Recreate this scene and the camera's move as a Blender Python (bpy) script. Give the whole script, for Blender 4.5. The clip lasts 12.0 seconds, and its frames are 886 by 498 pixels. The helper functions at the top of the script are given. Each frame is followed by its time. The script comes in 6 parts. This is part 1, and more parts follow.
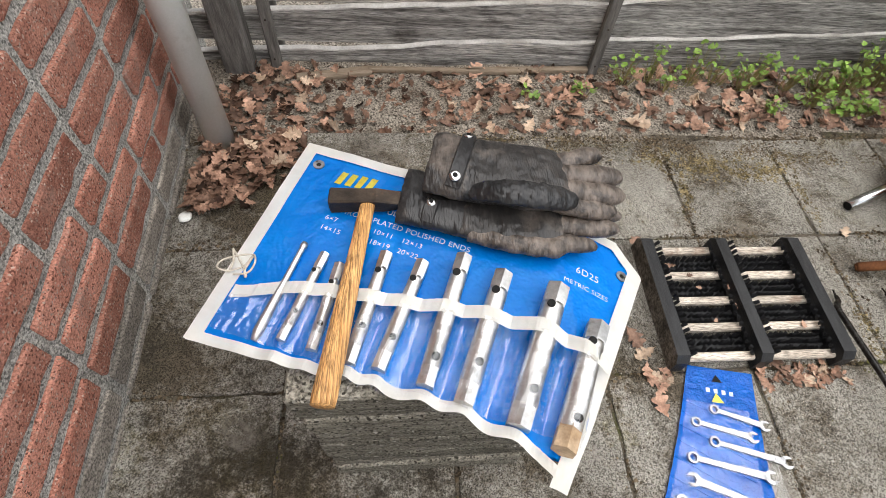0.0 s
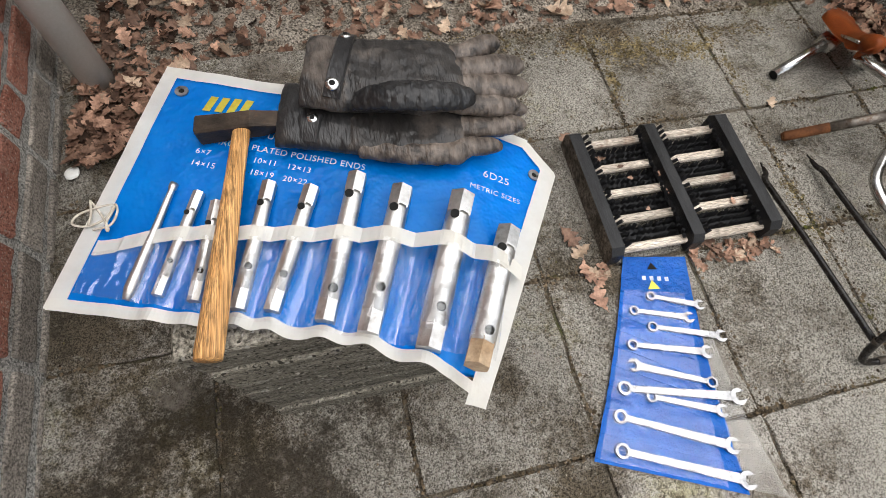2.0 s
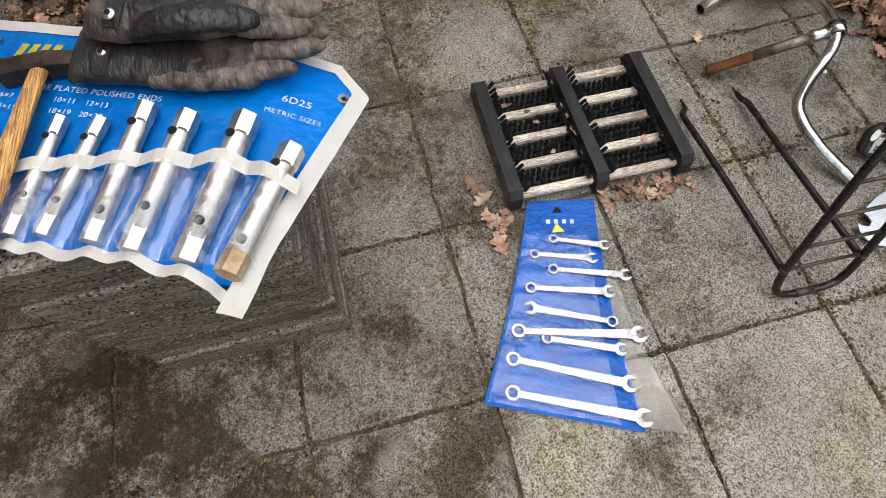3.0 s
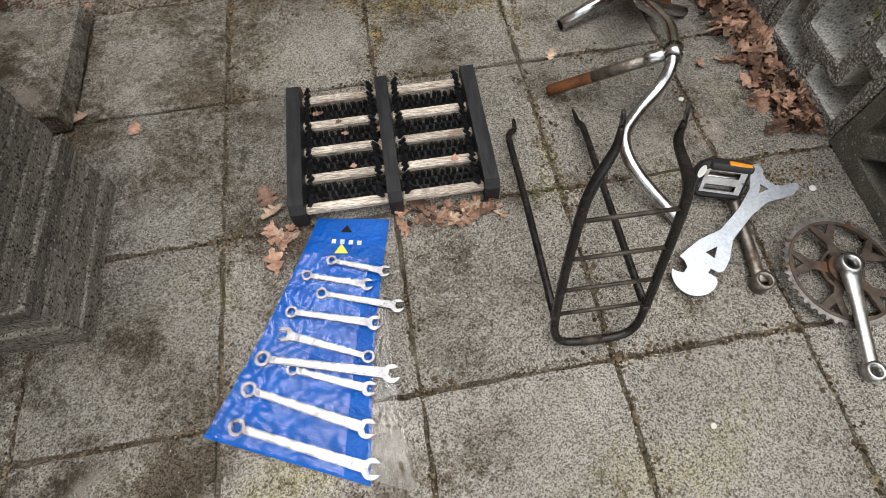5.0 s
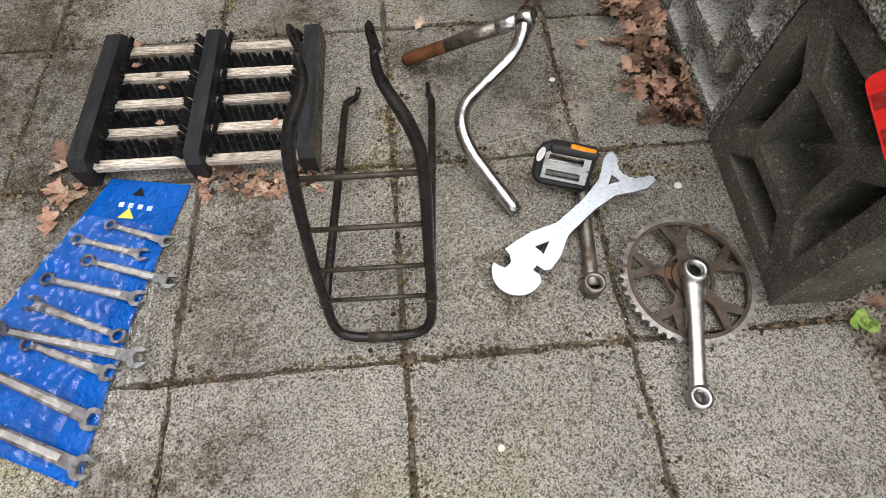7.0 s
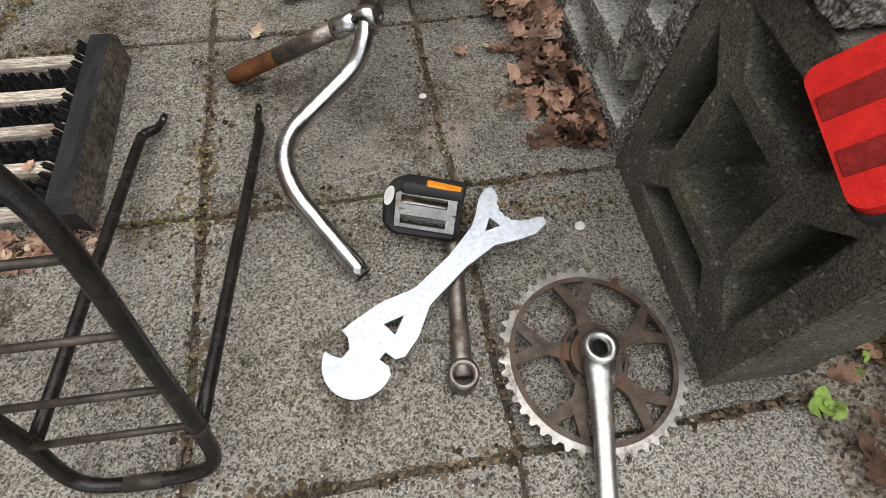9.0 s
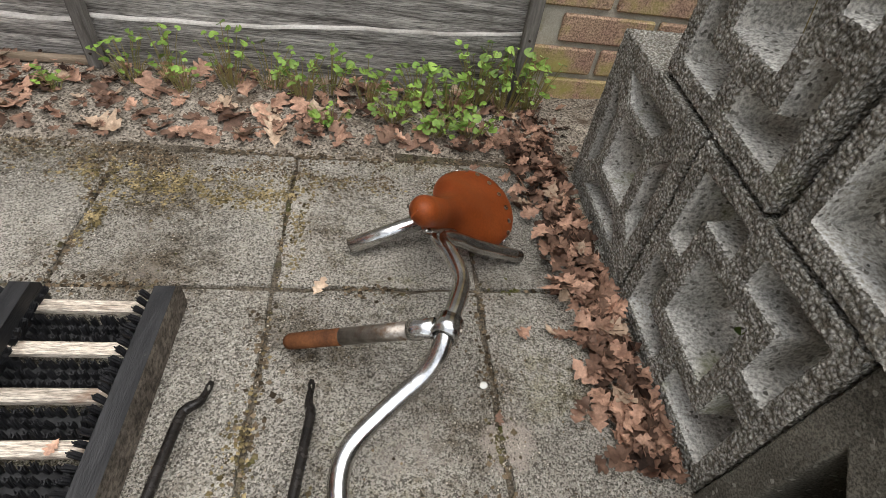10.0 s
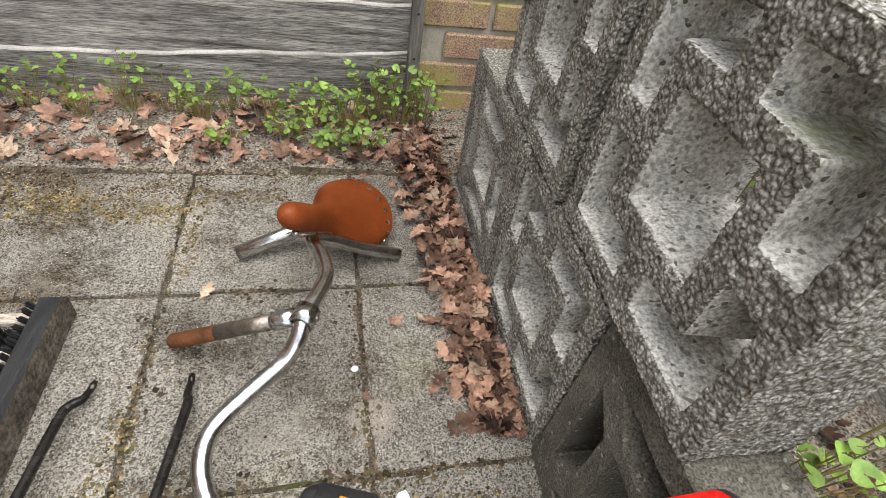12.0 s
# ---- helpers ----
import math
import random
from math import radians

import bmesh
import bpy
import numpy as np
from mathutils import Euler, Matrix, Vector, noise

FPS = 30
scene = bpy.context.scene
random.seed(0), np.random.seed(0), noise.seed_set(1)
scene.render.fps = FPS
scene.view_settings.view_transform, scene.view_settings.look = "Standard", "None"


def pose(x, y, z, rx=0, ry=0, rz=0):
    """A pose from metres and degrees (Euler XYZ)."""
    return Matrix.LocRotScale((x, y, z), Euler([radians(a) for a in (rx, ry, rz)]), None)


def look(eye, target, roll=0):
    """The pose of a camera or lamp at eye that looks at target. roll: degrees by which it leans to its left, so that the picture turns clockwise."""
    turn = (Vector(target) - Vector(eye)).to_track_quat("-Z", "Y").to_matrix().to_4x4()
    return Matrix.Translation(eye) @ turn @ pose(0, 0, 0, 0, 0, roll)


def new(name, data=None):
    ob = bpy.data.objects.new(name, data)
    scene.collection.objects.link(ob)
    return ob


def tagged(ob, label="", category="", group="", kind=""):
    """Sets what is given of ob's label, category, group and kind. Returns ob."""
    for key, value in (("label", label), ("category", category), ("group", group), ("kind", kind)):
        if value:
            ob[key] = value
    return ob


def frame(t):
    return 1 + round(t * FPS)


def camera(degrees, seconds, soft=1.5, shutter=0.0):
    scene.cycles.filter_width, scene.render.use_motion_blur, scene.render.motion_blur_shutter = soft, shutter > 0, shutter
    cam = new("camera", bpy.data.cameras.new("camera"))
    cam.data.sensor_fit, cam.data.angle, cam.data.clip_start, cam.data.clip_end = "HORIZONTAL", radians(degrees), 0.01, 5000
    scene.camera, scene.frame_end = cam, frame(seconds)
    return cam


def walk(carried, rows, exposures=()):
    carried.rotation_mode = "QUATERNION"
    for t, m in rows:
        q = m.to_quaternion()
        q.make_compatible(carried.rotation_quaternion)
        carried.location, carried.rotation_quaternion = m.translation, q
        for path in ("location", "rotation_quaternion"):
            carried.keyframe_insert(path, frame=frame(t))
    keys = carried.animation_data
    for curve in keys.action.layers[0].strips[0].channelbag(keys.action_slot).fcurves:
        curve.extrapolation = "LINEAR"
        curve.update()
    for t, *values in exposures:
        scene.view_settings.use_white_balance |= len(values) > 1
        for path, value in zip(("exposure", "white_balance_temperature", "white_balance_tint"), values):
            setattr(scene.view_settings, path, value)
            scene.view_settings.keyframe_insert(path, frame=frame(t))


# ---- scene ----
cam = camera(81.9, 12.0, soft=0.6)
PATH = [
    (0, (-0.025, 0.01, 0.947), (0.113, 1.104, -0.722), 6.6),
    (0.5, (-0.056, 0.087, 0.908), (0.132, 1.093, -0.81), 8.9),
    (1, (-0.071, 0.102, 0.892), (0.165, 1.023, -0.868), 10.9),
    (1.5, (-0.046, 0.087, 0.897), (0.221, 0.941, -0.891), 11.3),
    (2, (0.047, 0.023, 0.903), (0.316, 0.84, -0.902), 8.5),
    (2.5, (0.169, -0.047, 0.881), (0.387, 0.754, -0.938), 3.0),
    (2.7, (0.214, -0.069, 0.875), (0.399, 0.738, -0.946), 0.4),
    (4.3, (0.566, -0.135, 0.811), (0.618, 0.747, -0.983), -3.7),
    (4.5, (0.604, -0.131, 0.799), (0.642, 0.744, -0.999), -4.2),
    (5, (0.714, -0.119, 0.793), (0.782, 0.761, -1.002), -3.0),
    (5.5, (0.843, -0.122, 0.761), (0.855, 0.819, -1.005), -5.2),
    (6, (0.933, -0.128, 0.723), (0.906, 0.841, -1.026), -2.6),
    (6.5, (0.959, -0.143, 0.684), (0.929, 0.79, -1.085), -2.8),
    (7, (1.024, -0.136, 0.668), (1.076, 0.78, -1.109), 0.2),
    (7.2, (1.042, -0.118, 0.666), (1.113, 0.811, -1.103), 1.2),
    (8.8, (1.204, -0.035, 0.5), (1.401, 0.873, -1.271), 3.1),
    (9, (1.19, -0.003, 0.515), (1.391, 0.976, -1.217), 4.4),
    (9.5, (1.147, 0.121, 0.556), (1.349, 1.327, -1.027), 7.9),
    (10, (1.111, 0.202, 0.602), (1.348, 1.581, -0.828), 10.4),
    (10.5, (1.098, 0.221, 0.614), (1.311, 1.697, -0.718), 9.6),
    (11, (1.109, 0.221, 0.608), (1.311, 1.687, -0.737), 8.8),
    (11.5, (1.169, 0.168, 0.645), (1.435, 1.615, -0.71), 10.4),
    (12, (1.239, 0.115, 0.668), (1.617, 1.511, -0.713), 11.0),
]
EXPOSURES = [(0.0, 0.42), (1.0, 0.28), (1.5, 0.22), (2.5, 0.12), (4.5, 0.07), (7.0, 0.14), (9.0, 0.0), (9.6, 0.2), (10.3, 0.45), (12.0, 0.72)]
walk(cam, [(t, look(eye, target, roll)) for t, eye, target, roll in PATH], EXPOSURES)

# ---- light ----
world = bpy.data.worlds.new("overcast_sky")
scene.world = world
world.use_nodes = True
wn, wl = world.node_tree.nodes, world.node_tree.links
sky = wn.new("ShaderNodeTexSky")
sky.sky_type, sky.sun_disc = "NISHITA", False
sky.sun_elevation, sky.sun_rotation = radians(84), radians(170)
sky.dust_density, sky.air_density = 1.5, 1.2
grey = wn.new("ShaderNodeHueSaturation")
grey.inputs["Saturation"].default_value = 0.25
wl.new(sky.outputs[0], grey.inputs["Color"])
wl.new(grey.outputs[0], wn["Background"].inputs["Color"])
wn["Background"].inputs["Strength"].default_value = 0.26
sun_data = bpy.data.lights.new("sun", "SUN")
sun_data.energy, sun_data.angle, sun_data.color = 2.6, radians(85), (1.0, 0.96, 0.91)
sun = new("sun", sun_data)
sun.matrix_world = look((1.0, 0.3, 3), (0.3, 0.4, 0))


# ---- building helpers ----
def mesh_of(bm, name, smooth=False):
    me = bpy.data.meshes.new(name)
    bmesh.ops.recalc_face_normals(bm, faces=bm.faces)
    bm.to_mesh(me)
    bm.free()
    if smooth:
        for p in me.polygons:
            p.use_smooth = True
    return me


def thing(name, label, category, at=(0, 0, 0), group="", kind=""):
    ob = new(name)
    ob.empty_display_size = 0.05
    ob.matrix_basis = Matrix.Translation(at)
    return tagged(ob, label, category, group, kind)


def part(name, bm, material, parent, label="", smooth=False):
    me = bm if isinstance(bm, bpy.types.Mesh) else mesh_of(bm, name, smooth)
    if material and not me.materials:
        me.materials.append(material)
    ob = new(name, me)
    if parent:
        ob.parent = parent
        if parent.parent is None:
            ob.matrix_parent_inverse = parent.matrix_basis.inverted()
    return tagged(ob, label)


def film_part(name, bm, material, parent, label):
    """A single clear sheet, facing up, that lets the daylight through."""
    ob = part(name, bm, material, parent, label, smooth=True)
    if sum(p.normal.z for p in ob.data.polygons) < 0:
        ob.data.flip_normals()
    ob.visible_shadow = False
    return ob


def single(name, bm, material, label, category, group="", kind="", smooth=False):
    return tagged(part(name, bm, material, None, "", smooth), label, category, group, kind)


def add_box(bm, m, sx, sy, sz, bevel=0.0, segs=1):
    g = bmesh.ops.create_cube(bm, size=1, matrix=m @ Matrix.Diagonal((sx, sy, sz, 1)))
    if bevel:
        edges = list({e for v in g["verts"] for e in v.link_edges})
        bmesh.ops.bevel(bm, geom=edges, offset=bevel, segments=segs, affect="EDGES", profile=0.6)
    return bm


def box(m, sx, sy, sz, bevel=0.0, segs=1):
    return add_box(bmesh.new(), m, sx, sy, sz, bevel, segs)


def add_tube(bm, pts, r, seg=12, closed=False, flat=1.0, side=None):
    """A round bar along points; r may be one number or one for each point."""
    pts = [Vector(p) for p in pts]
    n = len(pts)
    rad = list(r) if hasattr(r, "__len__") else [r] * n
    rings, ref = [], None
    for i, p in enumerate(pts):
        a = pts[(i - 1) % n] if closed or i else p
        b = pts[(i + 1) % n] if closed or i < n - 1 else p
        d = (b - a).normalized()
        if ref is None:
            ref = Vector(side) if side else d.orthogonal()
        ref = (ref - d * ref.dot(d)).normalized()
        o = d.cross(ref)
        rings.append([bm.verts.new(p + rad[i] * (math.cos(2 * math.pi * k / seg) * ref + flat * math.sin(2 * math.pi * k / seg) * o)) for k in range(seg)])
    last = n if closed else n - 1
    for i in range(last):
        q, w = rings[i], rings[(i + 1) % n]
        for k in range(seg):
            bm.faces.new((q[k], q[(k + 1) % seg], w[(k + 1) % seg], w[k]))
    if not closed:
        bm.faces.new(rings[0][::-1])
        bm.faces.new(rings[-1])
    return bm


def tube(*a, **k):
    return add_tube(bmesh.new(), *a, **k)


def add_hollow(bm, a, b, r, wall, seg=16):
    """A pipe with an open end at b and at a."""
    a, b = Vector(a), Vector(b)
    d = (b - a).normalized()
    x = d.orthogonal().normalized()
    y = d.cross(x)
    prof = [(a, r), (b, r), (b, r - wall), (a, r - wall)]
    rings = [[bm.verts.new(c + q * (math.cos(2 * math.pi * k / seg) * x + math.sin(2 * math.pi * k / seg) * y)) for k in range(seg)] for c, q in prof]
    for i in range(4):
        q, w = rings[i], rings[(i + 1) % 4]
        for k in range(seg):
            bm.faces.new((q[k], q[(k + 1) % seg], w[(k + 1) % seg], w[k]))
    return bm


def smooth_path(pts, n=6):
    """Points along a soft curve through the given ones."""
    p = [Vector(q) for q in pts]
    p = [2 * p[0] - p[1]] + p + [2 * p[-1] - p[-2]]
    out = []
    for i in range(1, len(p) - 2):
        for k in range(n):
            t = k / n
            a, b, c, d = p[i - 1:i + 3]
            out.append(0.5 * (2 * b + (c - a) * t + (2 * a - 5 * b + 4 * c - d) * t * t + (3 * b - a - 3 * c + d) * t ** 3))
    return out + [p[-2]]


def add_prism(bm, loops, z0, z1, m=Matrix(), bevel=0.0):
    """Outlines (the first the rim, the others holes) drawn out from z0 to z1."""
    edges = []
    for lp in loops:
        vs = [bm.verts.new((x, y, z0)) for x, y in lp]
        edges += [bm.edges.new((vs[i], vs[(i + 1) % len(vs)])) for i in range(len(vs))]
    fill = bmesh.ops.triangle_fill(bm, use_beauty=True, use_dissolve=False, edges=edges)
    faces = [f for f in fill["geom"] if isinstance(f, bmesh.types.BMFace)]
    ext = bmesh.ops.extrude_face_region(bm, geom=faces)
    up = [v for v in ext["geom"] if isinstance(v, bmesh.types.BMVert)]
    bmesh.ops.translate(bm, vec=(0, 0, z1 - z0), verts=up)
    vs = list({v for e in edges if e.is_valid for v in e.verts} | set(up) | {v for f in faces if f.is_valid for v in f.verts})
    bmesh.ops.transform(bm, matrix=m, verts=vs)
    return bm


def prism(*a, **k):
    return add_prism(bmesh.new(), *a, **k)


def circle(x, y, r, n=24, start=0.0):
    return [(x + r * math.cos(start + 2 * math.pi * i / n), y + r * math.sin(start + 2 * math.pi * i / n)) for i in range(n)]


def sheet(f, nu, nv, thick=0.0):
    """A grid of points f(u, v), u and v from 0 to 1, with thickness below it."""
    bm = bmesh.new()
    vs = [[bm.verts.new(f(i / nu, j / nv)) for j in range(nv + 1)] for i in range(nu + 1)]
    for i in range(nu):
        for j in range(nv):
            bm.faces.new((vs[i][j], vs[i + 1][j], vs[i + 1][j + 1], vs[i][j + 1]))
    if thick:
        bmesh.ops.solidify(bm, geom=bm.faces[:], thickness=thick)
    return bm


# ---- materials ----
def mat(name, c1, c2, scale=20, rough=0.7, metal=0.0, bump=0.3, fine=180, speck=None, stain=None, stain_scale=4, stain_amount=0.55, stretch=(1, 1, 1), vary=0.0, rough_var=0.1, dist=0.002, speck_scale=260, speck_cut=0.7, rust=None, rust_cut=0.55, coat=0.0, island=0.0, dark_specks=True, pebble=0.0, grain=0.35, crisp=False):
    """A surface with colour at two scales, stains, grains and relief, in metres of the place."""
    m = bpy.data.materials.new(name)
    m.use_nodes = True
    n, l = m.node_tree.nodes, m.node_tree.links
    bsdf = n["Principled BSDF"]
    geo = n.new("ShaderNodeNewGeometry")
    mapping = n.new("ShaderNodeMapping")
    mapping.inputs["Scale"].default_value = stretch
    l.new(geo.outputs["Position"], mapping.inputs["Vector"])

    def tex(sc, detail=4, rgh=0.6, vec=None):
        t = n.new("ShaderNodeTexNoise")
        t.inputs["Scale"].default_value, t.inputs["Detail"].default_value, t.inputs["Roughness"].default_value = sc, detail, rgh
        l.new(vec or mapping.outputs[0], t.inputs["Vector"])
        return t.outputs["Fac"]

    def ramp(fac, a, b, ca=(0, 0, 0, 1), cb=(1, 1, 1, 1)):
        r = n.new("ShaderNodeValToRGB")
        r.color_ramp.elements[0].position, r.color_ramp.elements[1].position = a, b
        r.color_ramp.elements[0].color, r.color_ramp.elements[1].color = ca, cb
        l.new(fac, r.inputs[0])
        return r.outputs[0]

    def mix(fac, a, b, mode="MIX"):
        x = n.new("ShaderNodeMix")
        x.data_type, x.blend_type = "RGBA", mode
        if isinstance(fac, float):
            x.inputs[0].default_value = fac
        else:
            l.new(fac, x.inputs[0])
        for sock, val in ((x.inputs[6], a), (x.inputs[7], b)):
            if isinstance(val, tuple):
                sock.default_value = val
            else:
                l.new(val, sock)
        return x.outputs[2]

    big = tex(scale)
    small = tex(fine, 3, 0.7)
    col = ramp(big, 0.3, 0.7, (*c1, 1), (*c2, 1))
    col = mix(grain, col, ramp(small, 0.38, 0.62, (0.1, 0.1, 0.1, 1), (0.92, 0.92, 0.92, 1)) if crisp else ramp(small, 0.3, 0.7, (0.25, 0.25, 0.25, 1), (0.8, 0.8, 0.8, 1)), "OVERLAY")
    if vary:
        info = n.new("ShaderNodeObjectInfo")
        hsv = n.new("ShaderNodeHueSaturation")
        mr = n.new("ShaderNodeMapRange")
        mr.inputs["To Min"].default_value, mr.inputs["To Max"].default_value = 1 - vary, 1 + vary
        l.new(info.outputs["Random"], mr.inputs[0])
        l.new(mr.outputs[0], hsv.inputs["Value"])
        l.new(col, hsv.inputs["Color"])
        col = hsv.outputs[0]
    if island:
        hs = n.new("ShaderNodeHueSaturation")
        mi = n.new("ShaderNodeMapRange")
        mi.inputs["To Min"].default_value, mi.inputs["To Max"].default_value = 1 - island, 1 + island
        l.new(geo.outputs["Random Per Island"], mi.inputs[0])
        l.new(mi.outputs[0], hs.inputs["Value"])
        l.new(col, hs.inputs["Color"])
        col = hs.outputs[0]
    if speck:
        v = n.new("ShaderNodeTexVoronoi")
        v.inputs["Scale"].default_value = speck_scale
        l.new(geo.outputs["Position"], v.inputs["Vector"])
        sep = n.new("ShaderNodeSeparateColor")
        l.new(v.outputs["Color"], sep.inputs[0])
        col = mix(ramp(sep.outputs[0], speck_cut, speck_cut + 0.08), col, mix(ramp(sep.outputs[1], 0.2, 0.9), (*speck, 1), tuple(0.45 * s for s in speck) + (1,)))
        if dark_specks:
            col = mix(ramp(sep.outputs[2], 0.86, 0.92), col, tuple(0.5 * s for s in c1) + (1,))
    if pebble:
        # Gaps between pebbles are darkened in the colour, for crevice shade and dirt.
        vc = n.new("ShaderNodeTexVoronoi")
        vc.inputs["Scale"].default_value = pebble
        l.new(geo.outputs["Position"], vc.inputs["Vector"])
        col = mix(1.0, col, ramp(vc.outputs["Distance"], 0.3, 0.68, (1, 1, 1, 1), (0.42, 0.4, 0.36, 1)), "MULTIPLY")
    if stain:
        s = tex(stain_scale, 6, 0.65, geo.outputs["Position"])
        col = mix(ramp(s, stain_amount, stain_amount + 0.16), col, (*stain, 1))
    metal_in = None
    if rust:
        s = tex(30, 6, 0.7, geo.outputs["Position"])
        fac = ramp(s, rust_cut, rust_cut + 0.1)
        col = mix(fac, col, (*rust, 1))
        inv = n.new("ShaderNodeMath")
        inv.operation = "MULTIPLY_ADD"
        inv.inputs[1].default_value, inv.inputs[2].default_value = -metal, metal
        l.new(fac, inv.inputs[0])
        metal_in = inv.outputs[0]
    l.new(col, bsdf.inputs["Base Color"])
    bsdf.inputs["Metallic"].default_value = metal
    if metal_in:
        l.new(metal_in, bsdf.inputs["Metallic"])
    rr = n.new("ShaderNodeMapRange")
    rr.inputs["To Min"].default_value, rr.inputs["To Max"].default_value = max(0.02, rough - rough_var), min(1, rough + rough_var)
    l.new(big, rr.inputs[0])
    l.new(rr.outputs[0], bsdf.inputs["Roughness"])
    bsdf.inputs["Coat Weight"].default_value = coat
    bsdf.inputs["Specular IOR Level"].default_value = 0.12 if rough > 0.72 else 0.32
    if bump:
        add = n.new("ShaderNodeMath")
        add.operation = "ADD"
        l.new(small, add.inputs[0])
        l.new(big, add.inputs[1])
        b = n.new("ShaderNodeBump")
        b.inputs["Strength"].default_value, b.inputs["Distance"].default_value = bump, dist
        high = add.outputs[0]
        if pebble:
            vp = n.new("ShaderNodeTexVoronoi")
            vp.inputs["Scale"].default_value = pebble
            l.new(geo.outputs["Position"], vp.inputs["Vector"])
            sub = n.new("ShaderNodeMath")
            sub.operation = "MULTIPLY_ADD"
            sub.inputs[1].default_value = -1.6
            l.new(vp.outputs["Distance"], sub.inputs[0])
            l.new(high, sub.inputs[2])
            high = sub.outputs[0]
        l.new(high, b.inputs["Height"])
        l.new(b.outputs[0], bsdf.inputs["Normal"])
    return m


SAND = (1.278, 0.458)  # a patch of spilt pale sand


def paver_material(name, lo, hi, wash):
    """Worn concrete: single grains of sand and gravel, grime in blots, algae and rubbed pale places. wash: how much grime is gone."""
    m = bpy.data.materials.new(name)
    m.use_nodes = True
    n, l = m.node_tree.nodes, m.node_tree.links
    bsdf = n["Principled BSDF"]
    where = n.new("ShaderNodeNewGeometry").outputs["Position"]

    def noise_at(sc, detail=5, rough=0.65):
        t = n.new("ShaderNodeTexNoise")
        t.inputs["Scale"].default_value, t.inputs["Detail"].default_value, t.inputs["Roughness"].default_value = sc, detail, rough
        l.new(where, t.inputs["Vector"])
        return t.outputs["Fac"]

    def cells(sc):
        t = n.new("ShaderNodeTexVoronoi")
        t.inputs["Scale"].default_value = sc
        l.new(where, t.inputs["Vector"])
        sep = n.new("ShaderNodeSeparateColor")
        l.new(t.outputs["Color"], sep.inputs[0])
        return sep.outputs, t.outputs["Distance"]

    def span(fac, a, b, lo_out=0.0, hi_out=1.0):
        r = n.new("ShaderNodeMapRange")
        r.clamp = True
        for k, val in zip(("From Min", "From Max", "To Min", "To Max"), (a, b, lo_out, hi_out)):
            r.inputs[k].default_value = val
        l.new(fac, r.inputs["Value"])
        return r.outputs[0]

    def math2(op, a, b):
        x = n.new("ShaderNodeMath")
        x.operation = op
        for k, val in enumerate((a, b)):
            if isinstance(val, (int, float)):
                x.inputs[k].default_value = val
            else:
                l.new(val, x.inputs[k])
        return x.outputs[0]

    def mix(fac, a, b, mode="MIX"):
        x = n.new("ShaderNodeMix")
        x.data_type, x.blend_type = "RGBA", mode
        for sock, val in ((x.inputs[0], fac), (x.inputs[6], a), (x.inputs[7], b)):
            if isinstance(val, float):
                sock.default_value = val
            elif isinstance(val, tuple):
                sock.default_value = (*val, 1)
            else:
                l.new(val, sock)
        return x.outputs[2]

    sand, sand_d = cells(620)
    gravel, gravel_d = cells(380)
    col = mix(span(noise_at(6), 0.32, 0.68), lo, hi)
    col = mix(span(sand[0], 0.35, 0.8, 0.0, 0.9), mix(1.0, col, (1.35, 1.34, 1.32), "MULTIPLY"), mix(1.0, col, (0.3, 0.29, 0.265), "MULTIPLY"))
    col = mix(span(gravel[0], 0.8, 0.86, 0.0, 0.75), col, mix(gravel[1], (0.26, 0.235, 0.2), (0.56, 0.53, 0.47)))
    col = mix(span(gravel[2], 0.88, 0.92, 0.0, 0.7), col, (0.06, 0.053, 0.044))
    info = n.new("ShaderNodeObjectInfo")
    hsv = n.new("ShaderNodeHueSaturation")
    l.new(span(info.outputs["Random"], 0, 1, 0.86, 1.13), hsv.inputs["Value"])
    l.new(col, hsv.inputs["Color"])
    col = hsv.outputs[0]
    # grime, thicker towards the house
    axis = n.new("ShaderNodeSeparateXYZ")
    l.new(where, axis.inputs[0])
    toward = math2("ADD", span(axis.outputs[0], -0.1, 1.1, 0.135, 0.01 - 0.05 * wash), span(axis.outputs[1], 0.1, 0.75, -0.01, 0.005))
    rough_edge = math2("MULTIPLY", math2("SUBTRACT", noise_at(60, 6, 0.8), 0.5), 0.6)
    blot = math2("ADD", math2("ADD", noise_at(4.6, 6, 0.6), toward), rough_edge)
    col = mix(span(blot, 0.53, 0.7, 0.0, 0.95), col, mix(1.0, col, (0.34, 0.295, 0.235), "MULTIPLY"))
    # Damp stain and shade beside the paver pile, both put into the colour.
    damp_shade = n.new("ShaderNodeVectorMath")
    damp_shade.operation = "DISTANCE"
    damp_shade.inputs[1].default_value = (-0.2, 0.08, 0)
    l.new(where, damp_shade.inputs[0])
    wet_shade = span(damp_shade.outputs["Value"], 0.12, 0.42, 0.19, 0.0)
    black = math2("ADD", math2("ADD", noise_at(8.5, 5, 0.6), math2("MULTIPLY", toward, 0.5)), math2("ADD", rough_edge, wet_shade))
    col = mix(span(black, 0.63, 0.8, 0.0, 0.75), col, (0.036, 0.03, 0.022))
    green = math2("ADD", noise_at(3.1, 5, 0.6), rough_edge)
    col = mix(span(green, 0.56, 0.72, 0.0, 0.6), col, mix(1.0, col, (0.72, 0.7, 0.36), "MULTIPLY"))
    bare = math2("ADD", noise_at(7.3, 4, 0.6), rough_edge)
    col = mix(span(bare, 0.62, 0.76, 0.0, 0.5), col, (0.4, 0.36, 0.315))
    away = n.new("ShaderNodeVectorMath")
    away.operation = "DISTANCE"
    away.inputs[1].default_value = (*SAND, 0)
